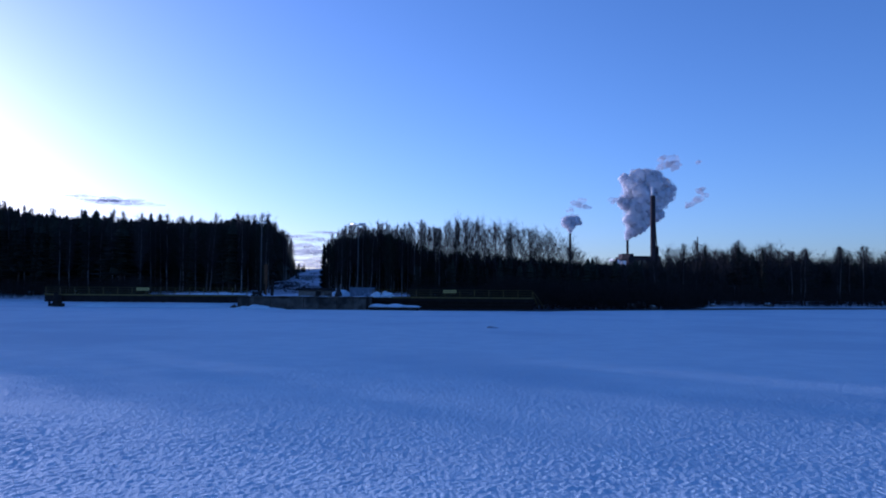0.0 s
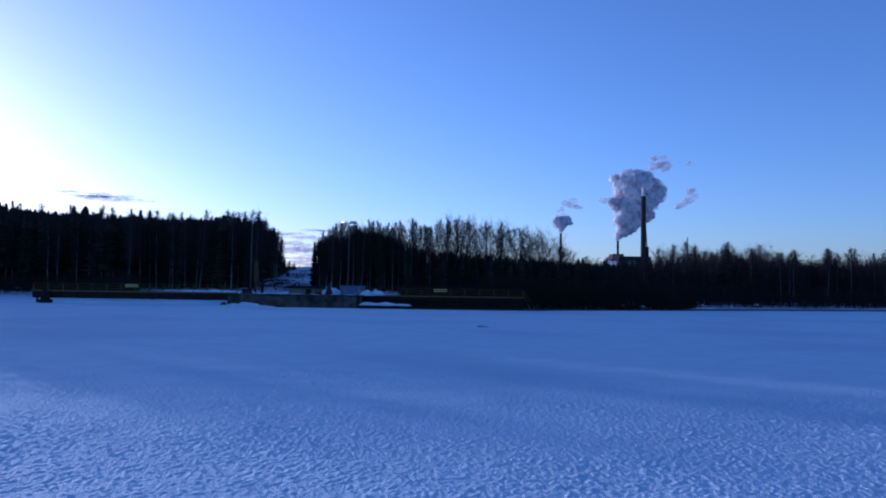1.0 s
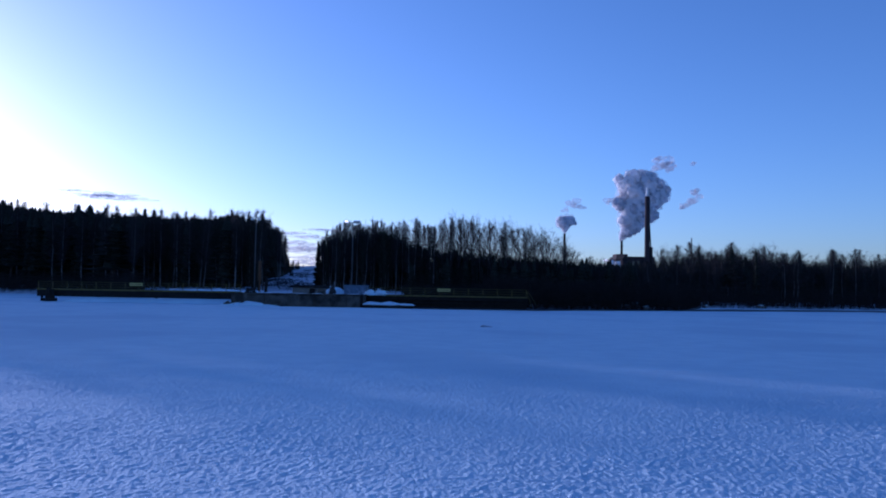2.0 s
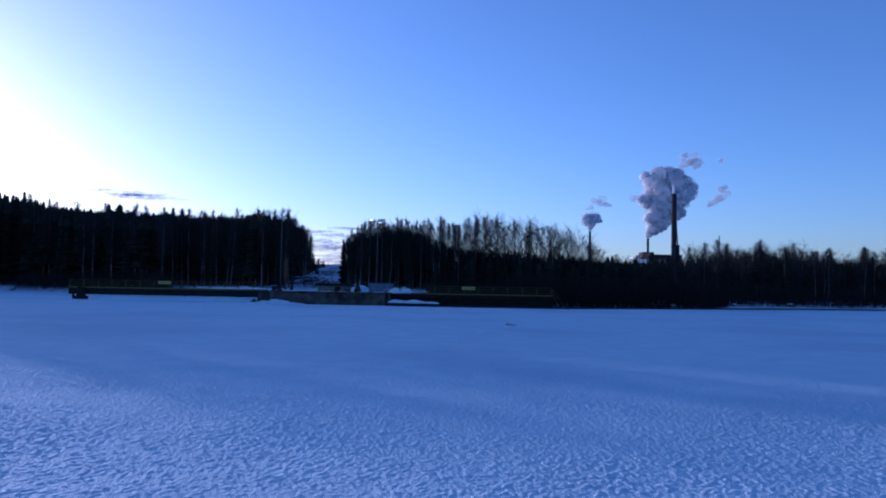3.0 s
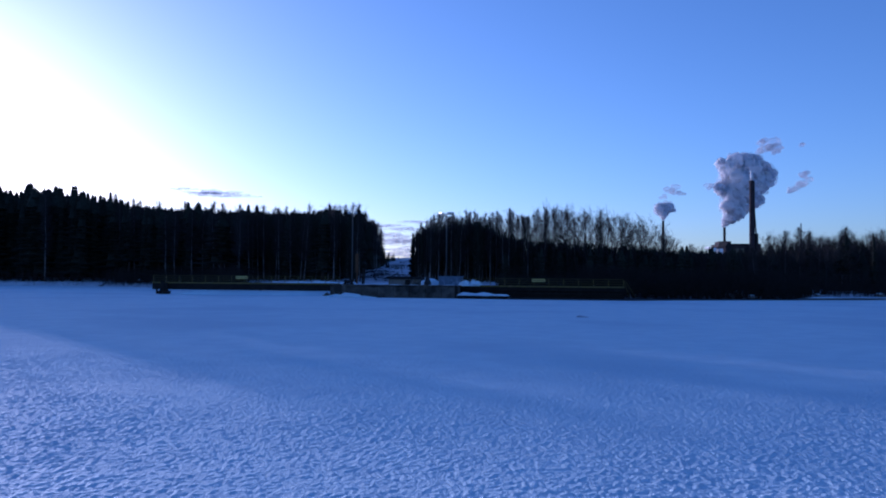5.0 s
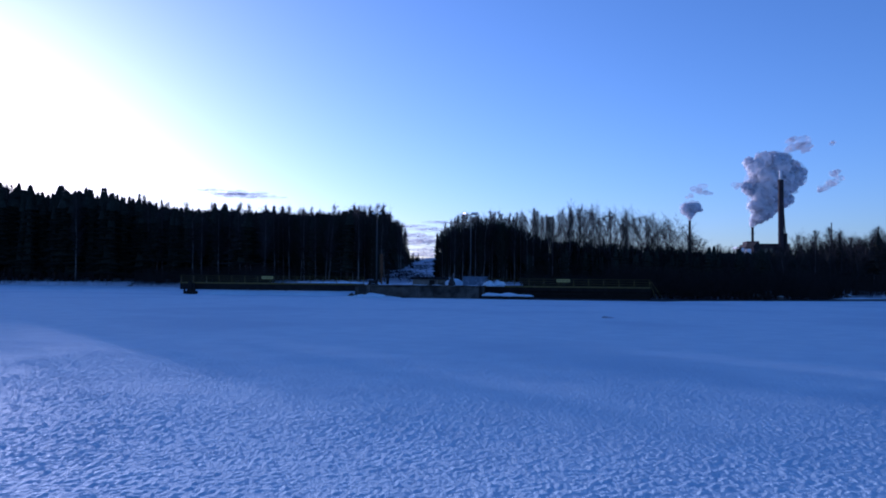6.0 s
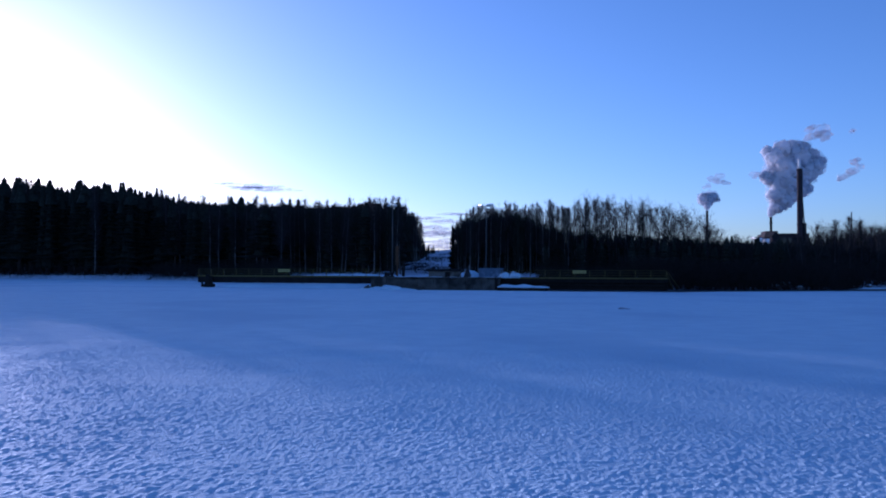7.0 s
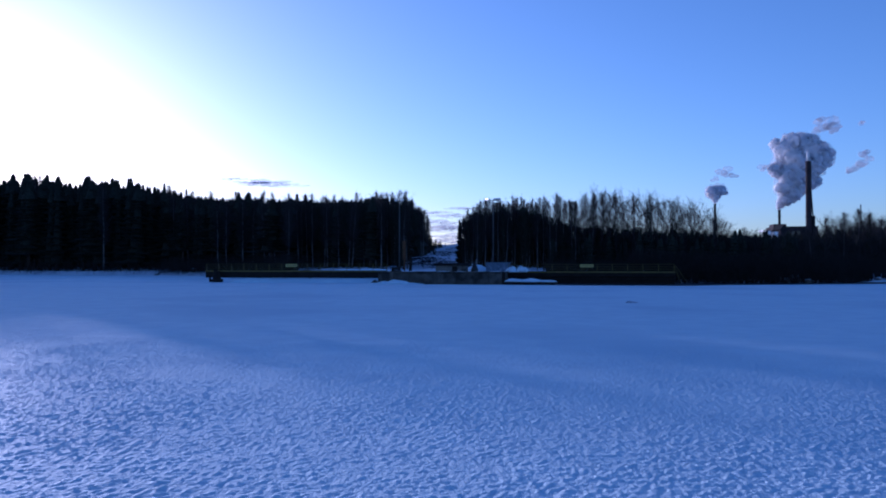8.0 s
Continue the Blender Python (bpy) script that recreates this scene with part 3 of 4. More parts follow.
for i in range(8):
    d = 0.12 if i in (1, 2) else 0.0
    part("block", Build().box(block_x[i] + 0.02, block_x[i + 1] - 0.02, -2.62 + d, -2.28, -0.5, 1.36 - 0.02 * (i % 3), 0.04), CONCRETE, pier)
for i in range(4):
    part("coping", Build().box(-9.25 + 4.62 * i, -4.67 + 4.62 * i, -2.72, 2.4, 1.42, 1.58, 0.03), CONCRETE, pier)
part("fender", Build().box(8.75, 9.2, -2.85, -2.63, -0.2, 1.5, 0.05), DARK_STEEL, pier, "dark tarred timber fender")
snow_on = Build()
r = random.Random(3)
for i in range(7):
    snow_on.blob((-7.6 + 2.5 * i, r.uniform(0.2, 1.4), 1.55), r.uniform(0.6, 0.9), 0.25, 2, (1.35, 1.0, 0.11), flat=1.56, seed=i)
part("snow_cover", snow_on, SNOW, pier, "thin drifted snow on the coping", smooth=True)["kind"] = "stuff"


def snow_pile(name, at, humps, label, flat=0.0):
    b = Build()
    for i, (x, y, z, rad, sq) in enumerate(humps):
        b.blob((x, y, z), rad, 0.22, 3, sq, flat=flat, seed=i + len(name))
    ob = part(name, b, SNOW, smooth=True)
    ob.matrix_basis = pose(*at)
    return tagged(ob, label, "snow pile", kind="stuff" if len(humps) > 3 else "")


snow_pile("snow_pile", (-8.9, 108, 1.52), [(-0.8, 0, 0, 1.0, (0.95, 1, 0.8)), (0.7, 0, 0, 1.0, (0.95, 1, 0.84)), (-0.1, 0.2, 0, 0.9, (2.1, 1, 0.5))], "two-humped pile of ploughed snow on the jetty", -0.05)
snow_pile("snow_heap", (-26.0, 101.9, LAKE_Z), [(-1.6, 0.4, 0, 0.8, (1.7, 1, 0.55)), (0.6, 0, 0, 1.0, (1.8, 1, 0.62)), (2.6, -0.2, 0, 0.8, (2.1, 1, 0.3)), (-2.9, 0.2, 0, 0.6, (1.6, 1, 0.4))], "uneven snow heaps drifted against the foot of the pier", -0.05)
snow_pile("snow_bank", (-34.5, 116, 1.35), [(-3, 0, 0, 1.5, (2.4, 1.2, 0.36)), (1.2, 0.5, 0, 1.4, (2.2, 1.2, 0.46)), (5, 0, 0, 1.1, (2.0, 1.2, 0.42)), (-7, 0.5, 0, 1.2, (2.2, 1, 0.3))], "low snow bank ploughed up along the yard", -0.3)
dx, dy = np.meshgrid(np.linspace(-56.2, -29.2, 110), np.linspace(108.2, 110.6, 12))
hump = np.sin(math.pi * (dy - 108.2) / 2.4) ** 0.7 * (0.68 + 0.16 * vnoise(dx / 2.2, dy / 3, 31)) * smooth01((dx + 56.2) / 3) * smooth01((-29.2 - dx) / 1.5)
tagged(grid_mesh("snow_drift", dx, dy, LAKE_Z - 0.03 + hump, SNOW), "long low snow drift blown against the jetty foot", "snow drift")
ex, ev = np.meshgrid(np.linspace(41, 108, 140), np.linspace(0, 1, 9))
ridge = np.sin(math.pi * ev) ** 0.7 * (0.21 + 0.06 * vnoise(ex / 3.1, ev * 0, 33)) * smooth01((ex - 41) / 6) * smooth01((108 - ex) / 6)
tagged(grid_mesh("snow_ridge", ex, shore(ex) - 1.0 + 2.6 * ev + 0.4 * vnoise(ex / 6, ev * 0, 34), LAKE_Z - 0.03 + ridge, SNOW), "narrow snow ridge along the dark shore", "snow ridge")
snow_pile("snow_bank", (-13.8, 117.5, 1.4), [(-2.4, 0, 0, 1.2, (1.6, 1.2, 0.95)), (0.4, 0.4, 0, 1.2, (1.9, 1.2, 0.7))], "heaped snow beside the grey storage box", -0.3)

# Rubble, also standing in for the dark shadow under the pier's end.
for x, y, size, seed in ((-28.9, 102.4, 0.55, 11), (-27.9, 102.1, 0.4, 12), (-22.2, 101.9, 0.35, 13), (-21.3, 102.2, 0.45, 14)):
    rubble = part("rubble_stone", Build().blob((0, 0, size * 0.3), size, 0.45, 2, (1.3, 1, 0.8), flat=-0.1, seed=seed), CONCRETE)
    rubble.matrix_basis = pose(x, y, LAKE_Z)
    tagged(rubble, "broken dark concrete lump set in the shadowed pier foot", "rubble", "rubble at the pier")

# Logs added to give the snow ledge its dark underside.
raft = thing("timber_raft", (-6.7, 102.4, LAKE_Z), "dark logs added as underside of the snow ledge", "raft")
for i in range(6):
    part("log", Build().tube([(-3.4 + 0.1 * (i % 2), -1.1 + 0.42 * i, 0.22), (3.3 - 0.2 * (i % 3), -1.1 + 0.42 * i, 0.2)], [0.22, 0.2], 8), DARK_STEEL, raft)
snow_pile("snow_cover", (-6.7, 102.4, 0.2), [(-2.0, 0, 0, 1.0, (1.6, 1.2, 0.42)), (0.2, 0, 0, 1.0, (1.7, 1.2, 0.46)), (2.2, 0, -0.05, 0.9, (1.5, 1.2, 0.36))], "smooth snow top of the ledge beside the pier", -0.02)

hut = thing("pump_hut", (-19.5, 112.6, 1.3), "low concrete hut with a dark overhanging flat roof", "hut")
part("wall", Build().box(-2.4, 1.5, -0.9, 1.6, -0.6, 1.12, 0.03), HUT_WALL, hut)
part("side_wall", Build().box(1.52, 2.3, -0.4, 1.5, -0.6, 1.1, 0.02), HUT_WALL, hut)
part("roof", Build().box(-2.75, 2.8, -1.25, 1.9, 1.13, 1.48, 0.04), DARK_ROOF, hut, "dark flat roof slab")
part("door", Build().box(0.2, 1.0, -0.94, -0.905, -0.4, 1.0, 0.01), DARK_STEEL, hut, "dark steel door")

bollard = thing("mooring_bollard", (-15.1, 106.6, 1.56), "dark bell-shaped mooring bollard on the pier", "bollard")
part("body", Build().tube([(0, 0, 0), (0, 0, 0.35), (0, 0, 0.75), (0, 0, 1.05), (0, 0, 1.2)], [0.55, 0.52, 0.36, 0.24, 0.2], 12), BLACK, bollard, smooth=True)
part("cap", Build().tube([(0, 0, 1.2), (0, 0, 1.3), (0, 0, 1.38)], [0.27, 0.26, 0.12], 12), BLACK, bollard, smooth=True)

box = thing("storage_box", (-12.5, 114.4, 1.3), "grey-blue steel storage box dusted with snow", "container")
part("body", Build().box(-1.8, 1.8, -1.1, 1.1, 0.1, 1.5, 0.03), GREY_PAINT, box)
for i in range(12):
    part("rib", Build().box(-1.7 + 0.3 * i, -1.58 + 0.3 * i, -1.16, -1.101, 0.2, 1.4, 0.01), GREY_PAINT, box)
part("lid", Build().box(-1.88, 1.88, -1.18, 1.18, 1.5, 1.62, 0.03), GREY_PAINT, box)
for sx in (-1.4, 1.4):
    part("skid", Build().box(sx - 0.15, sx + 0.15, -1.1, 1.1, -0.2, 0.1, 0.01), DARK_STEEL, box)

beacon = thing("wooden_beacon", (-27.9, 116, float(land(-27.9, 116)) - 0.1), "tall brown weathered wooden beacon post", "beacon")
part("post", Build().tube([(0, 0, 0), (0.03, 0, 3), (0.0, 0, 5.7)], [0.16, 0.14, 0.12], 8), WOOD, beacon)
for i in range(9):
    part("board", Build().box(-0.28, 0.28, -0.2, -0.15, 2.6 + 0.34 * i, 2.9 + 0.34 * i, 0.01), WOOD, beacon)
post = thing("mooring_post", (-27.0, 116.4, float(land(-27.0, 116.4)) - 0.1), "dark tarred mooring post beside the beacon", "post")
part("pile", Build().tube([(0, 0, 0), (0.02, 0, 1.6), (0.05, 0, 3.3)], [0.26, 0.24, 0.2], 10), DARK_STEEL, post)
part("band", Build().tube([(0.03, 0, 2.2), (0.03, 0, 2.4)], [0.27, 0.27], 10), BLACK, post)


winch = thing("mooring_winch", (-26.4, 104.6, 1.58), "dark cast-iron mooring winch on the concrete pier", "winch")
part("bed", Build().box(-0.75, 0.75, -0.4, 0.4, 0, 0.16, 0.03), DARK_STEEL, winch)
part("drum", Build().tube([(-0.4, 0, 0.42), (-0.36, 0, 0.42), (0.36, 0, 0.42), (0.4, 0, 0.42)], [0.34, 0.24, 0.24, 0.34], 12), BLACK, winch)
for sx in (-0.6, 0.52):
    part("side_frame", Build().box(sx, sx + 0.09, -0.3, 0.3, 0.16, 0.7, 0.03), DARK_STEEL, winch)
part("crank", Build().tube([(0.61, 0, 0.42), (0.8, 0, 0.42), (0.8, 0.0, 0.85)], [0.035, 0.035, 0.035], 6), GALV, winch)

cabinet = thing("control_cabinet", (-30.6, 119.5, float(land(-30.6, 119.5)) - 0.05), "small grey-blue control cabinet below the light mast", "cabinet")
part("plinth", Build().box(-0.5, 0.5, -0.35, 0.35, 0, 0.2, 0.02), CONCRETE, cabinet)
part("body", Build().box(-0.45, 0.45, -0.3, 0.3, 0.2, 1.4, 0.03), GREY_PAINT, cabinet)
door = part("door", Build().box(-0.4, 0.4, -0.335, -0.302, 0.26, 1.32, 0.01), GREY_PAINT, cabinet)
part("handle", Build().box(0.26, 0.32, -0.37, -0.336, 0.7, 0.9, 0.01), DARK_STEEL, door)

retaining = thing("retaining_wall", (-19.0, 121.5, float(land(-19.0, 121.5)) - 0.3), "low concrete retaining wall with a snow cap", "wall")
part("wall", Build().box(-2.0, 1.8, -0.2, 0.2, 0, 1.5, 0.03), CONCRETE, retaining)
part("snow_cap", Build().blob((-0.1, 0, 1.52), 1.0, 0.15, 3, (1.95, 0.3, 0.16), seed=9), SNOW, retaining, "rounded snow cap", smooth=True)
marker = thing("marker_post", (-16.6, 119.0, float(land(-16.6, 119.0)) - 0.1), "thin pale marker post standing in the snow", "post")
part("pole", Build().tube([(0, 0, 0), (0.02, 0, 1.1), (0.03, 0, 2.2)], [0.06, 0.055, 0.05], 8), PALE_CONC, marker)
part("cap", Build().tube([(0.03, 0, 2.2), (0.03, 0, 2.3)], [0.075, 0.06], 8), PALE_CONC, marker)


def light_mast(x, y, top, arms, label, lit=False):
    z0 = float(land(x, y))
    mast = thing("light_mast", (x, y, z0 - 0.1), label, "lamp post", "light masts of the lock yard")
    h = top - z0
    part("pole", Build().tube([(0, 0, 0), (0, 0, h * 0.5), (0, 0, h)], [0.11, 0.085, 0.06], 10), GALV, mast, smooth=True)
    part("base_plate", Build().box(-0.3, 0.3, -0.3, 0.3, 0, 0.12, 0.02), GALV, mast)
    part("crossarm", Build().box(min(arms) - 0.1, max(arms) + 0.1, -0.05, 0.05, h - 0.12, h - 0.02, 0.01), GALV, mast)
    for i, ax in enumerate(arms):
        lamp = part("floodlight", Build().box(ax - 0.3, ax + 0.3, -0.32, 0.1, h - 0.02, h + 0.3, 0.04), DARK_STEEL if i else GALV, mast)
        part("glass", Build().box(ax - 0.25, ax + 0.25, -0.345, -0.325, h + 0.02, h + 0.26, 0.005), LAMP_GLOW if lit and i == 0 else GLASS_LAMP, lamp, "glowing white floodlight glass" if lit and i == 0 else "pale floodlight glass")


light_mast(-14.6, 126, 13.8, (-1.1, 0.35, 0.95), "tall galvanised light mast with floodlights on a crossarm", True)
light_mast(-31.2, 126, 13.9, (-0.6, 0.6), "tall galvanised light mast among the birches")


# ---- the two guide jetties ----
def jetty(name, x0, x1, y, deck, bottom, label, sign_x, wall):
    j = thing(name, (0, 0, 0), label, "jetty", "guide jetties")
    part("deck", Build().box(x0, x1, y - 0.9, y + 0.9, deck - 0.16, deck, 0.02), WOOD, j, "worn planked deck")
    part("deck_edge", Build().box(x0, x1, y - 0.99, y - 0.905, deck - 0.17, deck + 0.06, 0.01), YELLOW, j, "faded yellow edge beam")
    part("beam", Build().box(x0, x1, y - 0.86, y - 0.5, bottom, deck - 0.17, 0.03), DARK_STEEL, j, "dark tarred beam")
    if wall:
        # Dark sheet put in for the shadowed open space below the deck.
        part("sheet_wall", Build().box(x0, x1, y - 0.45, y - 0.2, -0.5, bottom, 0.02), DARK_STEEL, j, "dark sheet standing in for shade under the deck")
        part("waling", Build().box(x0, x1, y - 0.75, y - 0.46, 0.35, 0.6, 0.03), DARK_STEEL, j)
    n = int((x1 - x0) / 2.1)
    step = (x1 - x0 - 0.3) / n
    for i in range(n + 1):
        px = x0 + 0.15 + step * i
        part("post", Build().box(px - 0.04, px + 0.04, y - 0.84, y - 0.76, deck, deck + 1.05, 0.006), YELLOW, j)
        if i % 4 == 0:
            part("pile", Build().tube([(px, y + 0.3, -0.6), (px, y + 0.3, deck - 0.17)], [0.17, 0.17], 8), DARK_STEEL, j)
    for z in (0.36, 0.7, 1.05):
        part("rail", Build().tube([(x0 + 0.1, y - 0.8, deck + z), (x1 - 0.1, y - 0.8, deck + z)], [0.028, 0.028], 6), YELLOW, j)
    sign = thing("yellow_sign", (sign_x, y - 0.87, deck + 0.5), "long yellow notice board fixed to the jetty rail", "sign", "signs on the jetties")
    part("board", Build().box(-0.95, 0.95, -0.04, 0.0, 0.12, 0.54, 0.01), SIGN_YELLOW, sign)
    for i, (a, b) in enumerate(((-0.8, -0.28), (-0.2, 0.24), (0.32, 0.8))):
        part("bar", Build().box(a, b, -0.046, -0.041, 0.28, 0.38), BLACK, sign, "dark bar of unreadable lettering")
    for bx in (-0.7, 0.7):
        part("bracket", Build().box(bx - 0.03, bx + 0.03, 0.0, 0.05, 0.0, 0.62, 0.004), GALV, sign)
    return j


jetty("guide_jetty", -59.2, -29.0, 110.4, 1.62, 0.5, "timber guide jetty with faded yellow railings", -44.6, False)
right = jetty("guide_jetty", -10.4, 13.2, 108.4, 1.56, 0.85, "timber guide jetty with yellow railings over shaded space", 1.0, True)
for s in (0, 0.9):
    part("brace", Build().tube([(13.9 + s, 107.6, 0.0), (13.1 + s * 0.2, 107.6, 2.4)], [0.04, 0.035], 6), YELLOW, right, "leaning yellow end brace")
dolphin = thing("fender_pile", (-57.0, 109.0, 0), "dark timber fender cluster at the jetty end", "fender")
for i, (x, y) in enumerate(((-0.35, 0), (0.05, -0.15), (0.4, 0.05), (0.0, 0.3), (-0.15, 0.1))):
    part("pile", Build().tube([(x * 1.4, y * 1.4, -0.4), (x, y, 0.9), (x * 0.85, y * 0.85, 1.75 - 0.1 * i)], [0.27, 0.24, 0.22], 9), DARK_STEEL, dolphin)
part("collar", Build().box(-0.85, 0.85, -0.5, 0.6, -0.2, 0.28, 0.08), DARK_STEEL, dolphin)

# ---- dark strip along the shore ----
wx = np.linspace(-9, 112, 170)
front = np.interp(wx, (-9, 0, 14, 20, 27, 38, 47, 64, 77, 112), (101.4, 100.6, 101.2, 106.0, 109.6, 114.0, 118.2, 125.5, 129.0, 137.0)) + 0.5 * vnoise(wx / 5, wx * 0, 21)
back = np.maximum(front + 0.6, shore(wx) - np.interp(wx, (-9, 14, 24, 112), (-2, -2, 0.4, 0.9)) + 0.4 * vnoise(wx / 4, wx * 0, 22))
rows = np.linspace(0, 1, 6)[:, None]
WX, WY = np.repeat(wx[None], 6, 0), front[None] * (1 - rows) + back[None] * rows
water = grid_mesh("water", WX, WY, np.full_like(WX, LAKE_Z + 0.03), DARK_STRIP)
tagged(water, "dark smooth strip along the shore and jetty", "water", kind="structure")


# ---- stones, lumps on the ice ----
def boulder(x, y, size, seed, snow=True):
    z = max(0.0, float(land(x, y)))
    b = thing("boulder", (x, y, z - 0.1), "rounded grey shore boulder capped with snow", "boulder", "boulders on the shore")
    part("stone", Build().blob((0, 0, size * 0.35), size, 0.3, 3, (1.2, 1, 0.75), flat=-0.1, seed=seed), STONE, b, smooth=True)
    part("snow_cap", Build().blob((0, 0, size * 0.8), size * 0.85, 0.2, 2, (1.15, 1, 0.45), seed=seed + 3), SNOW, b, smooth=True)


for i, (x, y, s) in enumerate(((30.0, 117.6, 0.7), (31.6, 118.4, 0.95), (33.2, 117.0, 0.5), (25.0, 116.6, 0.45), (48.0, 131.5, 0.5), (60.5, 137.5, 0.6), (-74, 163.5, 0.7), (-100, 179, 0.8))):
    boulder(x, y, s, i)
lump = part("ice_lump", Build().blob((0, 0, 0.02), 0.3, 0.35, 3, (1.3, 0.9, 0.42), flat=-0.06, seed=4).blob((0.3, 0.1, 0.0), 0.16, 0.3, 2, (1.4, 1, 0.5), flat=-0.06, seed=6), ICE, smooth=True)
lump.matrix_basis = pose(3.6, 54, LAKE_Z)
tagged(lump, "small dark lump of ice lying on the snow", "ice lump")

# ---- the factory behind the wood ----
CHX, CHY = 185.6, 650.0
g0 = float(land(CHX, CHY)) - 0.5
chimney = thing("chimney", (CHX, CHY, g0), "tall dark brick factory chimney with a pale steel liner", "chimney", "factory chimneys")
H = 88 - g0
part("shaft", Build().tube([(0, 0, H * k) for k in (0, 0.25, 0.5, 0.75, 1.0)], [2.5, 2.4, 2.25, 2.1, 2.0], 24), BRICK_RED, chimney, smooth=True)
part("collar", Build().tube([(0, 0, H - 1.2), (0, 0, H + 0.1)], [2.3, 2.3], 24), BRICK_RED, chimney)
part("liner", Build().tube([(0, 0, H), (0, 0, H + 8)], [1.1, 1.05], 16), WHITE_CLAD, chimney, "pale steel liner", smooth=True)
part("rim", Build().tube([(0, 0, H + 7.4), (0, 0, H + 8.05)], [1.25, 1.25], 16), WHITE_CLAD, chimney)
for k in (0.45, 0.7, 0.9):
    part("gallery", Build().tube([(0, 0, H * k), (0, 0, H * k + 0.35)], [2.95 - 0.5 * k, 2.95 - 0.5 * k], 20), DARK_STEEL, chimney)
part("ladder", Build().box(2.05, 2.35, -0.3, 0.3, 20, H, 0.02), DARK_STEEL, chimney)
flue = thing("flue_tower", (CHX + 3.4, CHY - 1.0, g0), "dark stair tower built against the chimney", "tower")
part("tower", Build().box(-1.0, 1.0, -1.2, 1.2, 0, 43 - g0, 0.1), DARK_ROOF, flue)
part("duct", Build().tube([(-0.4, 0, 43 - g0), (-1.0, 0, 54 - g0), (-1.5, 0, 66 - g0)], [0.55, 0.4, 0.25], 10), DARK_STEEL, flue)


def stack(x, y, top, r, label):
    z = float(land(x, y)) - 0.5
    s = thing("steel_stack", (x, y, z), label, "chimney", "factory chimneys")
    h = top - z
    part("shaft", Build().tube([(0, 0, 0), (0, 0, h * 0.6), (0, 0, h)], [r * 1.2, r * 1.08, r], 16), DARK_STEEL, s, smooth=True)
    part("rim", Build().tube([(0, 0, h - 0.5), (0, 0, h + 0.1)], [r * 1.25, r * 1.25], 16), DARK_STEEL, s)
    for k in (0.72, 0.88):
        part("gallery", Build().tube([(0, 0, h * k), (0, 0, h * k + 0.4)], [r * 1.55, r * 1.55], 16), DARK_STEEL, s)


stack(170.5, 680, 50.2, 1.05, "short dark steel stack blowing steam")
stack(110.5, 640, 53.0, 0.95, "slim dark steel stack blowing a small steam plume")

boiler = thing("boiler_house", (176, 672, g0), "long dark brick boiler house with a flat roof", "factory building")
part("wall", Build().box(-15, 19, -14, 14, 0, 30.0, 0.1), BRICK_RED, boiler)
part("roof", Build().box(-15.5, 19.5, -14.5, 14.5, 30.02, 30.8, 0.05), DARK_ROOF, boiler)
part("penthouse", Build().box(-14, -4, -8, 8, 30.82, 33.2, 0.1), BRICK_RED, boiler)
for i in range(8):
    w = part("window", Build().box(-13.4 + 4 * i, -11 + 4 * i, -14.12, -14.02, 22, 27, 0.02), WINDOW_DARK, boiler)
    part("window_frame", Build().box(-12.3 + 4 * i, -12.1 + 4 * i, -14.18, -14.13, 22, 27), DARK_STEEL, w)
hall = thing("white_hall", (150.5, 640, g0), "white clad factory hall lit by the low sun", "factory building", turn=-65)
for dx, top, deep in ((0.0, 26.4, 1.3), (5.4, 25.6, 1.5)):
    ox, oy = 0.423 * dx, 0.906 * dx
    bay = part("wall", Build().box(ox - 1.8, ox + 3.4, oy - deep, oy + deep, 0, top, 0.1), WHITE_CLAD, hall)
    part("roof", Build().box(ox - 2.1, ox + 3.7, oy - deep - 0.3, oy + deep + 0.3, top + 0.02, top + 0.7, 0.05), DARK_ROOF, bay, "dark flat roof edge")
    part("opening", Build().box(ox + 0.4, ox + 2.4, oy - deep - 0.12, oy - deep - 0.02, top - 5.4, top - 2.6, 0.02), WINDOW_DARK, bay)
part("conveyor", Build().box(-8.0, -2.2, -1.2, 1.2, 25.8, 27.2, 0.05), WHITE_CLAD, hall, "white enclosed conveyor bridge")
for x in (-7.6, -4.9):
    part("leg", Build().box(x, x + 0.5, -0.3, 0.3, 0, 25.8, 0.02), GALV, hall)
gable = thing("brick_gable_house", (164.5, 655, g0), "reddish brick factory building with a sloping roof", "factory building", turn=-58)
part("wall", Build().box(-4, 4, -3.5, 3.5, 0, 28.4, 0.1), BRICK_RED, gable)
part("roof", Build().tube([(-4.3, 0, 28.0), (4.3, 0, 28.0)], [4.2, 4.2], 4), DARK_ROOF, gable, "dark pitched roof")

mz = float(land(104, 300)) - 0.2
antenna = thing("radio_mast", (103.9, 300, mz), "thin dark radio mast rising over the trees", "mast")
part("pole", Build().tube([(0, 0, 0), (0, 0, 18 - mz), (0, 0, 25.3 - mz)], [0.35, 0.3, 0.2], 8), DARK_STEEL, antenna)
part("antenna", Build().box(-0.6, 0.6, -0.1, 0.1, 22.0 - mz, 22.4 - mz, 0.02), DARK_STEEL, antenna)


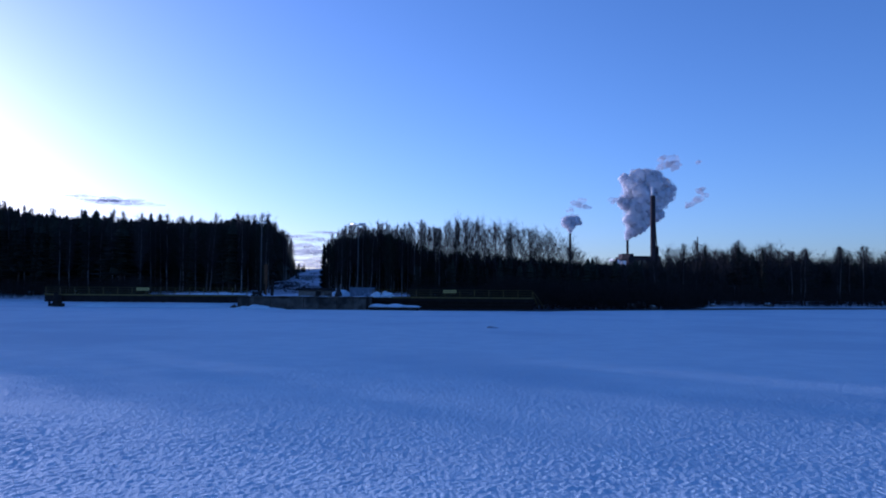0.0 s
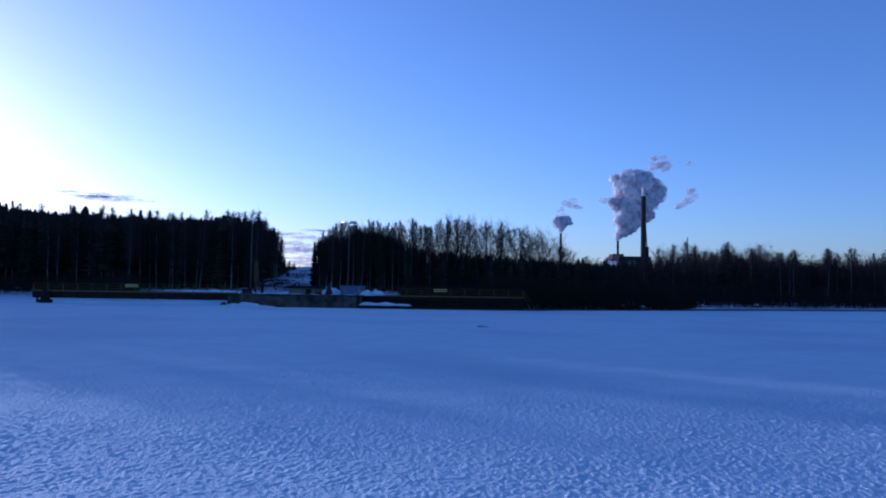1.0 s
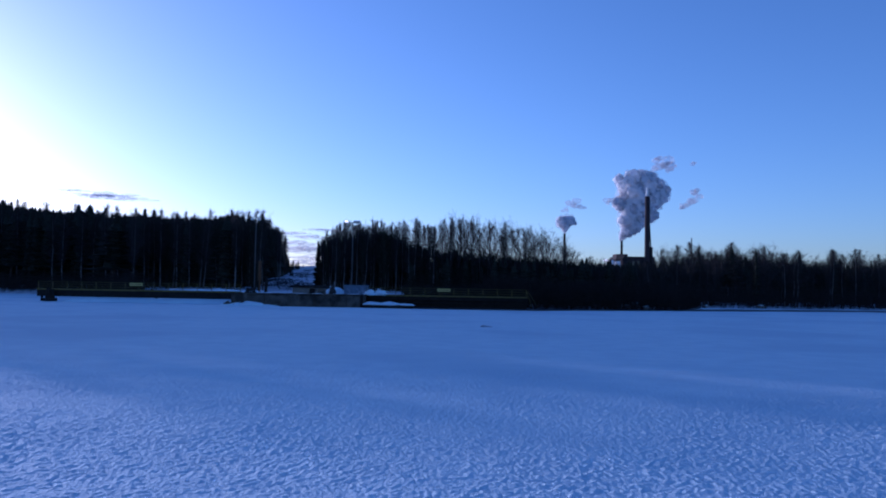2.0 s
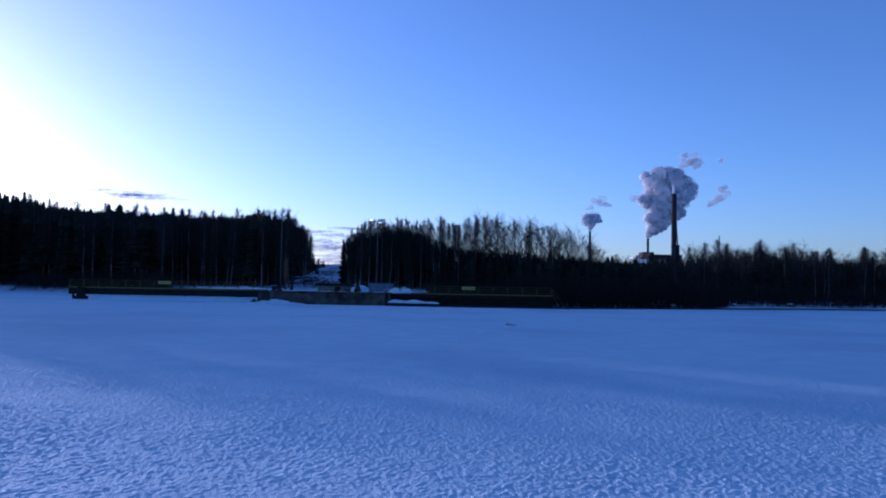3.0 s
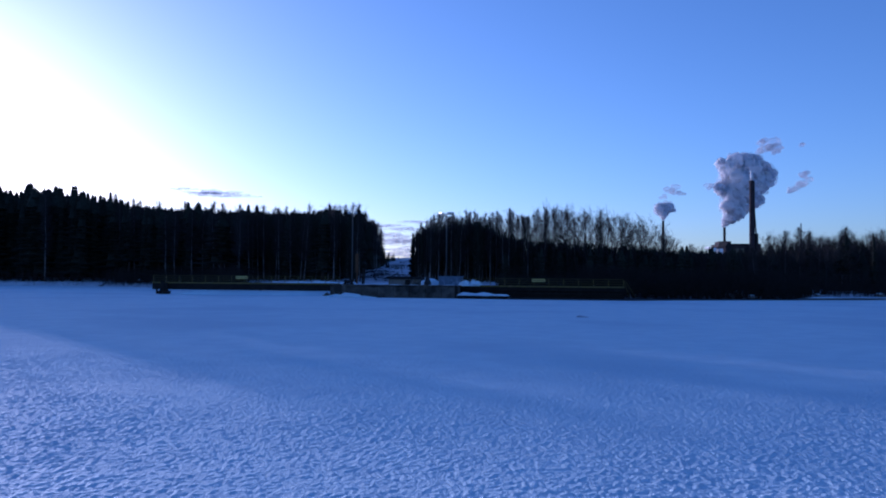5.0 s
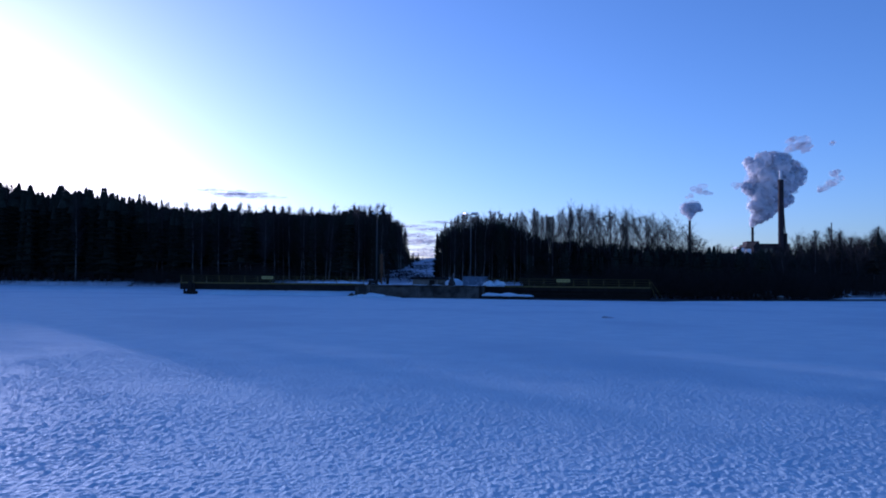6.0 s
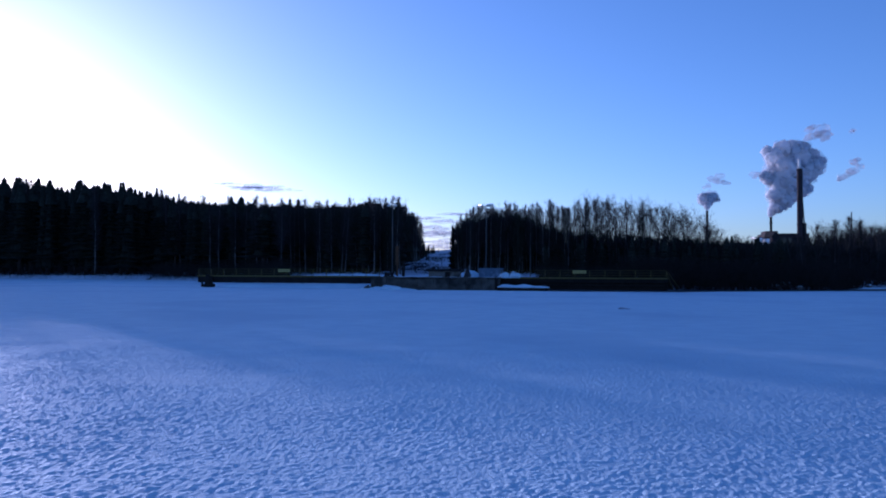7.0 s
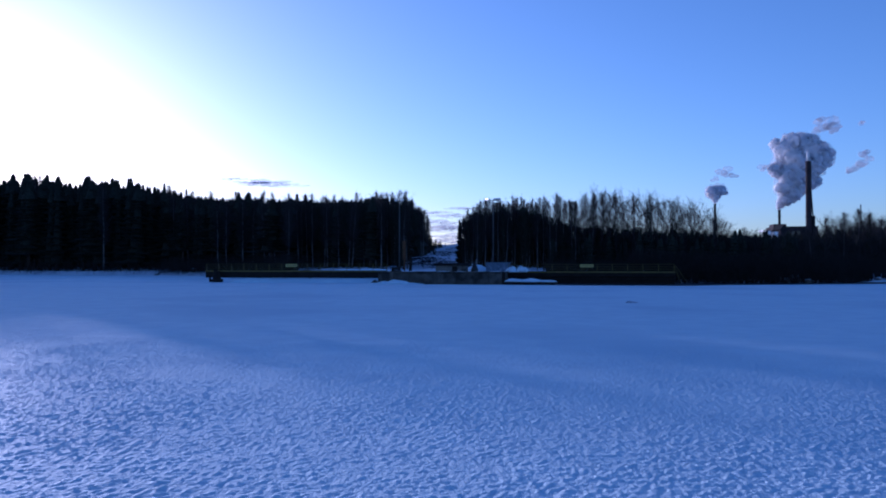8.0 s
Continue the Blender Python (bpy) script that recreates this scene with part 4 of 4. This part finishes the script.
# ---- steam and thin cloud ----
def plume(name, at, unit, dense, thin, label):
    """Billows given as sideways, upward offset and radius in units."""
    p = thing(name, at, label, "steam plume", "steam plumes")
    core, veil, r = Build(), Build(), random.Random(len(dense))
    for i, (a, h, rad) in enumerate(dense):
        core.blob((a * unit, r.uniform(-0.4, 0.4) * rad * unit, h * unit), rad * unit, 0.42, 4 if rad > 9 else 3, (1, 1, 0.95), freq=2.2, seed=i + 1)
        for k in range(3):
            t = r.uniform(0, 6.28)
            core.blob(((a + 0.75 * rad * math.cos(t)) * unit, r.uniform(-0.5, 0.5) * rad * unit, (h + 0.75 * rad * math.sin(t)) * unit), rad * unit * r.uniform(0.3, 0.5), 0.5, 3, freq=1.9, seed=i * 5 + k)
        veil.blob((a * unit, 0, h * unit), rad * unit * 1.1, 0.5, 3, freq=1.5, seed=i + 31)
    for i, (a, h, rad) in enumerate(thin):
        wisp = Build()
        for k in range(3):
            wisp.blob(((a + r.uniform(-1, 1) * rad) * unit, r.uniform(-1, 1) * rad * unit, (h + r.uniform(-0.9, 0.9) * rad) * unit), rad * unit * r.uniform(0.5, 0.95), 0.6, 3, (1.2, 1, 0.8), freq=2.0, seed=i * 7 + k + 60)
        part("wisp", wisp, STEAM_THIN_SHADED, p, "thin torn-off wisp of steam", smooth=True)["kind"] = "stuff"
    part("steam_body", core, STEAM, p, smooth=True)
    part("veil", veil, STEAM_THIN_SHADED, p, "thin ragged edge of the steam", smooth=True)["kind"] = "stuff"


plume("steam_plume", (170.5, 684, 50.4), 0.54,
      [(1, 3, 3), (4, 9, 6), (10, 17, 10), (20, 25, 13), (11, 37, 14), (32, 34, 12), (22, 53, 20), (45, 50, 16), (57, 46, 8), (2, 66, 13), (-8, 67, 7), (26, 74, 23), (52, 70, 18),
       (69, 80, 13), (76, 89, 10), (66, 98, 12), (46, 95, 20), (8, 96, 14), (-3, 107, 8), (19, 110, 13), (36, 113, 12), (51, 112, 10)],
      [(70, 131, 10), (74, 140, 10), (62, 145, 6), (82, 128, 6), (131, 83, 8), (123, 74, 7), (113, 66, 6), (103, 59, 5), (134, 91, 5), (129, 138, 5), (-18, 71, 6)], "thick lavender grey steam plume drifting from the stack")
plume("steam_plume", (110.5, 640, 53.2), 0.5, [(0, 3, 2.5), (0, 8, 5), (-1, 19, 11), (6, 22, 10), (-6, 20, 8), (12, 21, 6), (18, 18, 3)], [(11, 53, 5), (21, 54, 7), (29, 48, 5), (0, 40, 4)], "small pinkish steam puff over the slim stack")


def cloud(at, size, seed):
    b, r = Build(), random.Random(seed)
    for k in range(6):  # long thin lenses side by side, the middle ones fuller
        f = (k + 0.5) / 6 * 2 - 1
        full = 1 - 0.7 * f * f
        b.blob((size[0] * 0.8 * f, size[1] * 0.5 * (k % 3 - 1), size[2] * r.uniform(-0.6, 0.6)), 1.0, 0.35, 3, (size[0] * r.uniform(0.3, 0.42), size[1] * 0.4, size[2] * full * r.uniform(0.7, 1.1)), freq=2.4, seed=seed * 7 + k)
    ob = part("cloud", b, CLOUD, smooth=True)
    ob.matrix_basis = pose(*at)
    tagged(ob, "thin purplish grey cloud low over the horizon", "cloud", "low clouds", "structure")


# Lowest banks in the clearing's gap are added to tint the yellowish horizon.
for place, size in (((-1490, 3000, 379), (85, 40, 4)), ((-1370, 3000, 362), (140, 60, 11)), ((-1400, 3060, 371), (120, 50, 7)), ((-1290, 3040, 353), (120, 50, 6)),
                    ((-600, 3000, 221), (80, 60, 6)), ((-520, 3000, 205), (90, 60, 7)), ((-570, 3000, 180), (90, 60, 9)), ((-540, 3000, 150), (110, 60, 10)), ((-470, 3000, 236), (80, 60, 5)),
                    ((-530, 3050, 126), (130, 60, 10)), ((-560, 3080, 165), (140, 60, 10)), ((-545, 3120, 104), (150, 60, 12)), ((-510, 3160, 88), (150, 60, 12))):
    cloud(place, size, int(-place[0]) % 97)
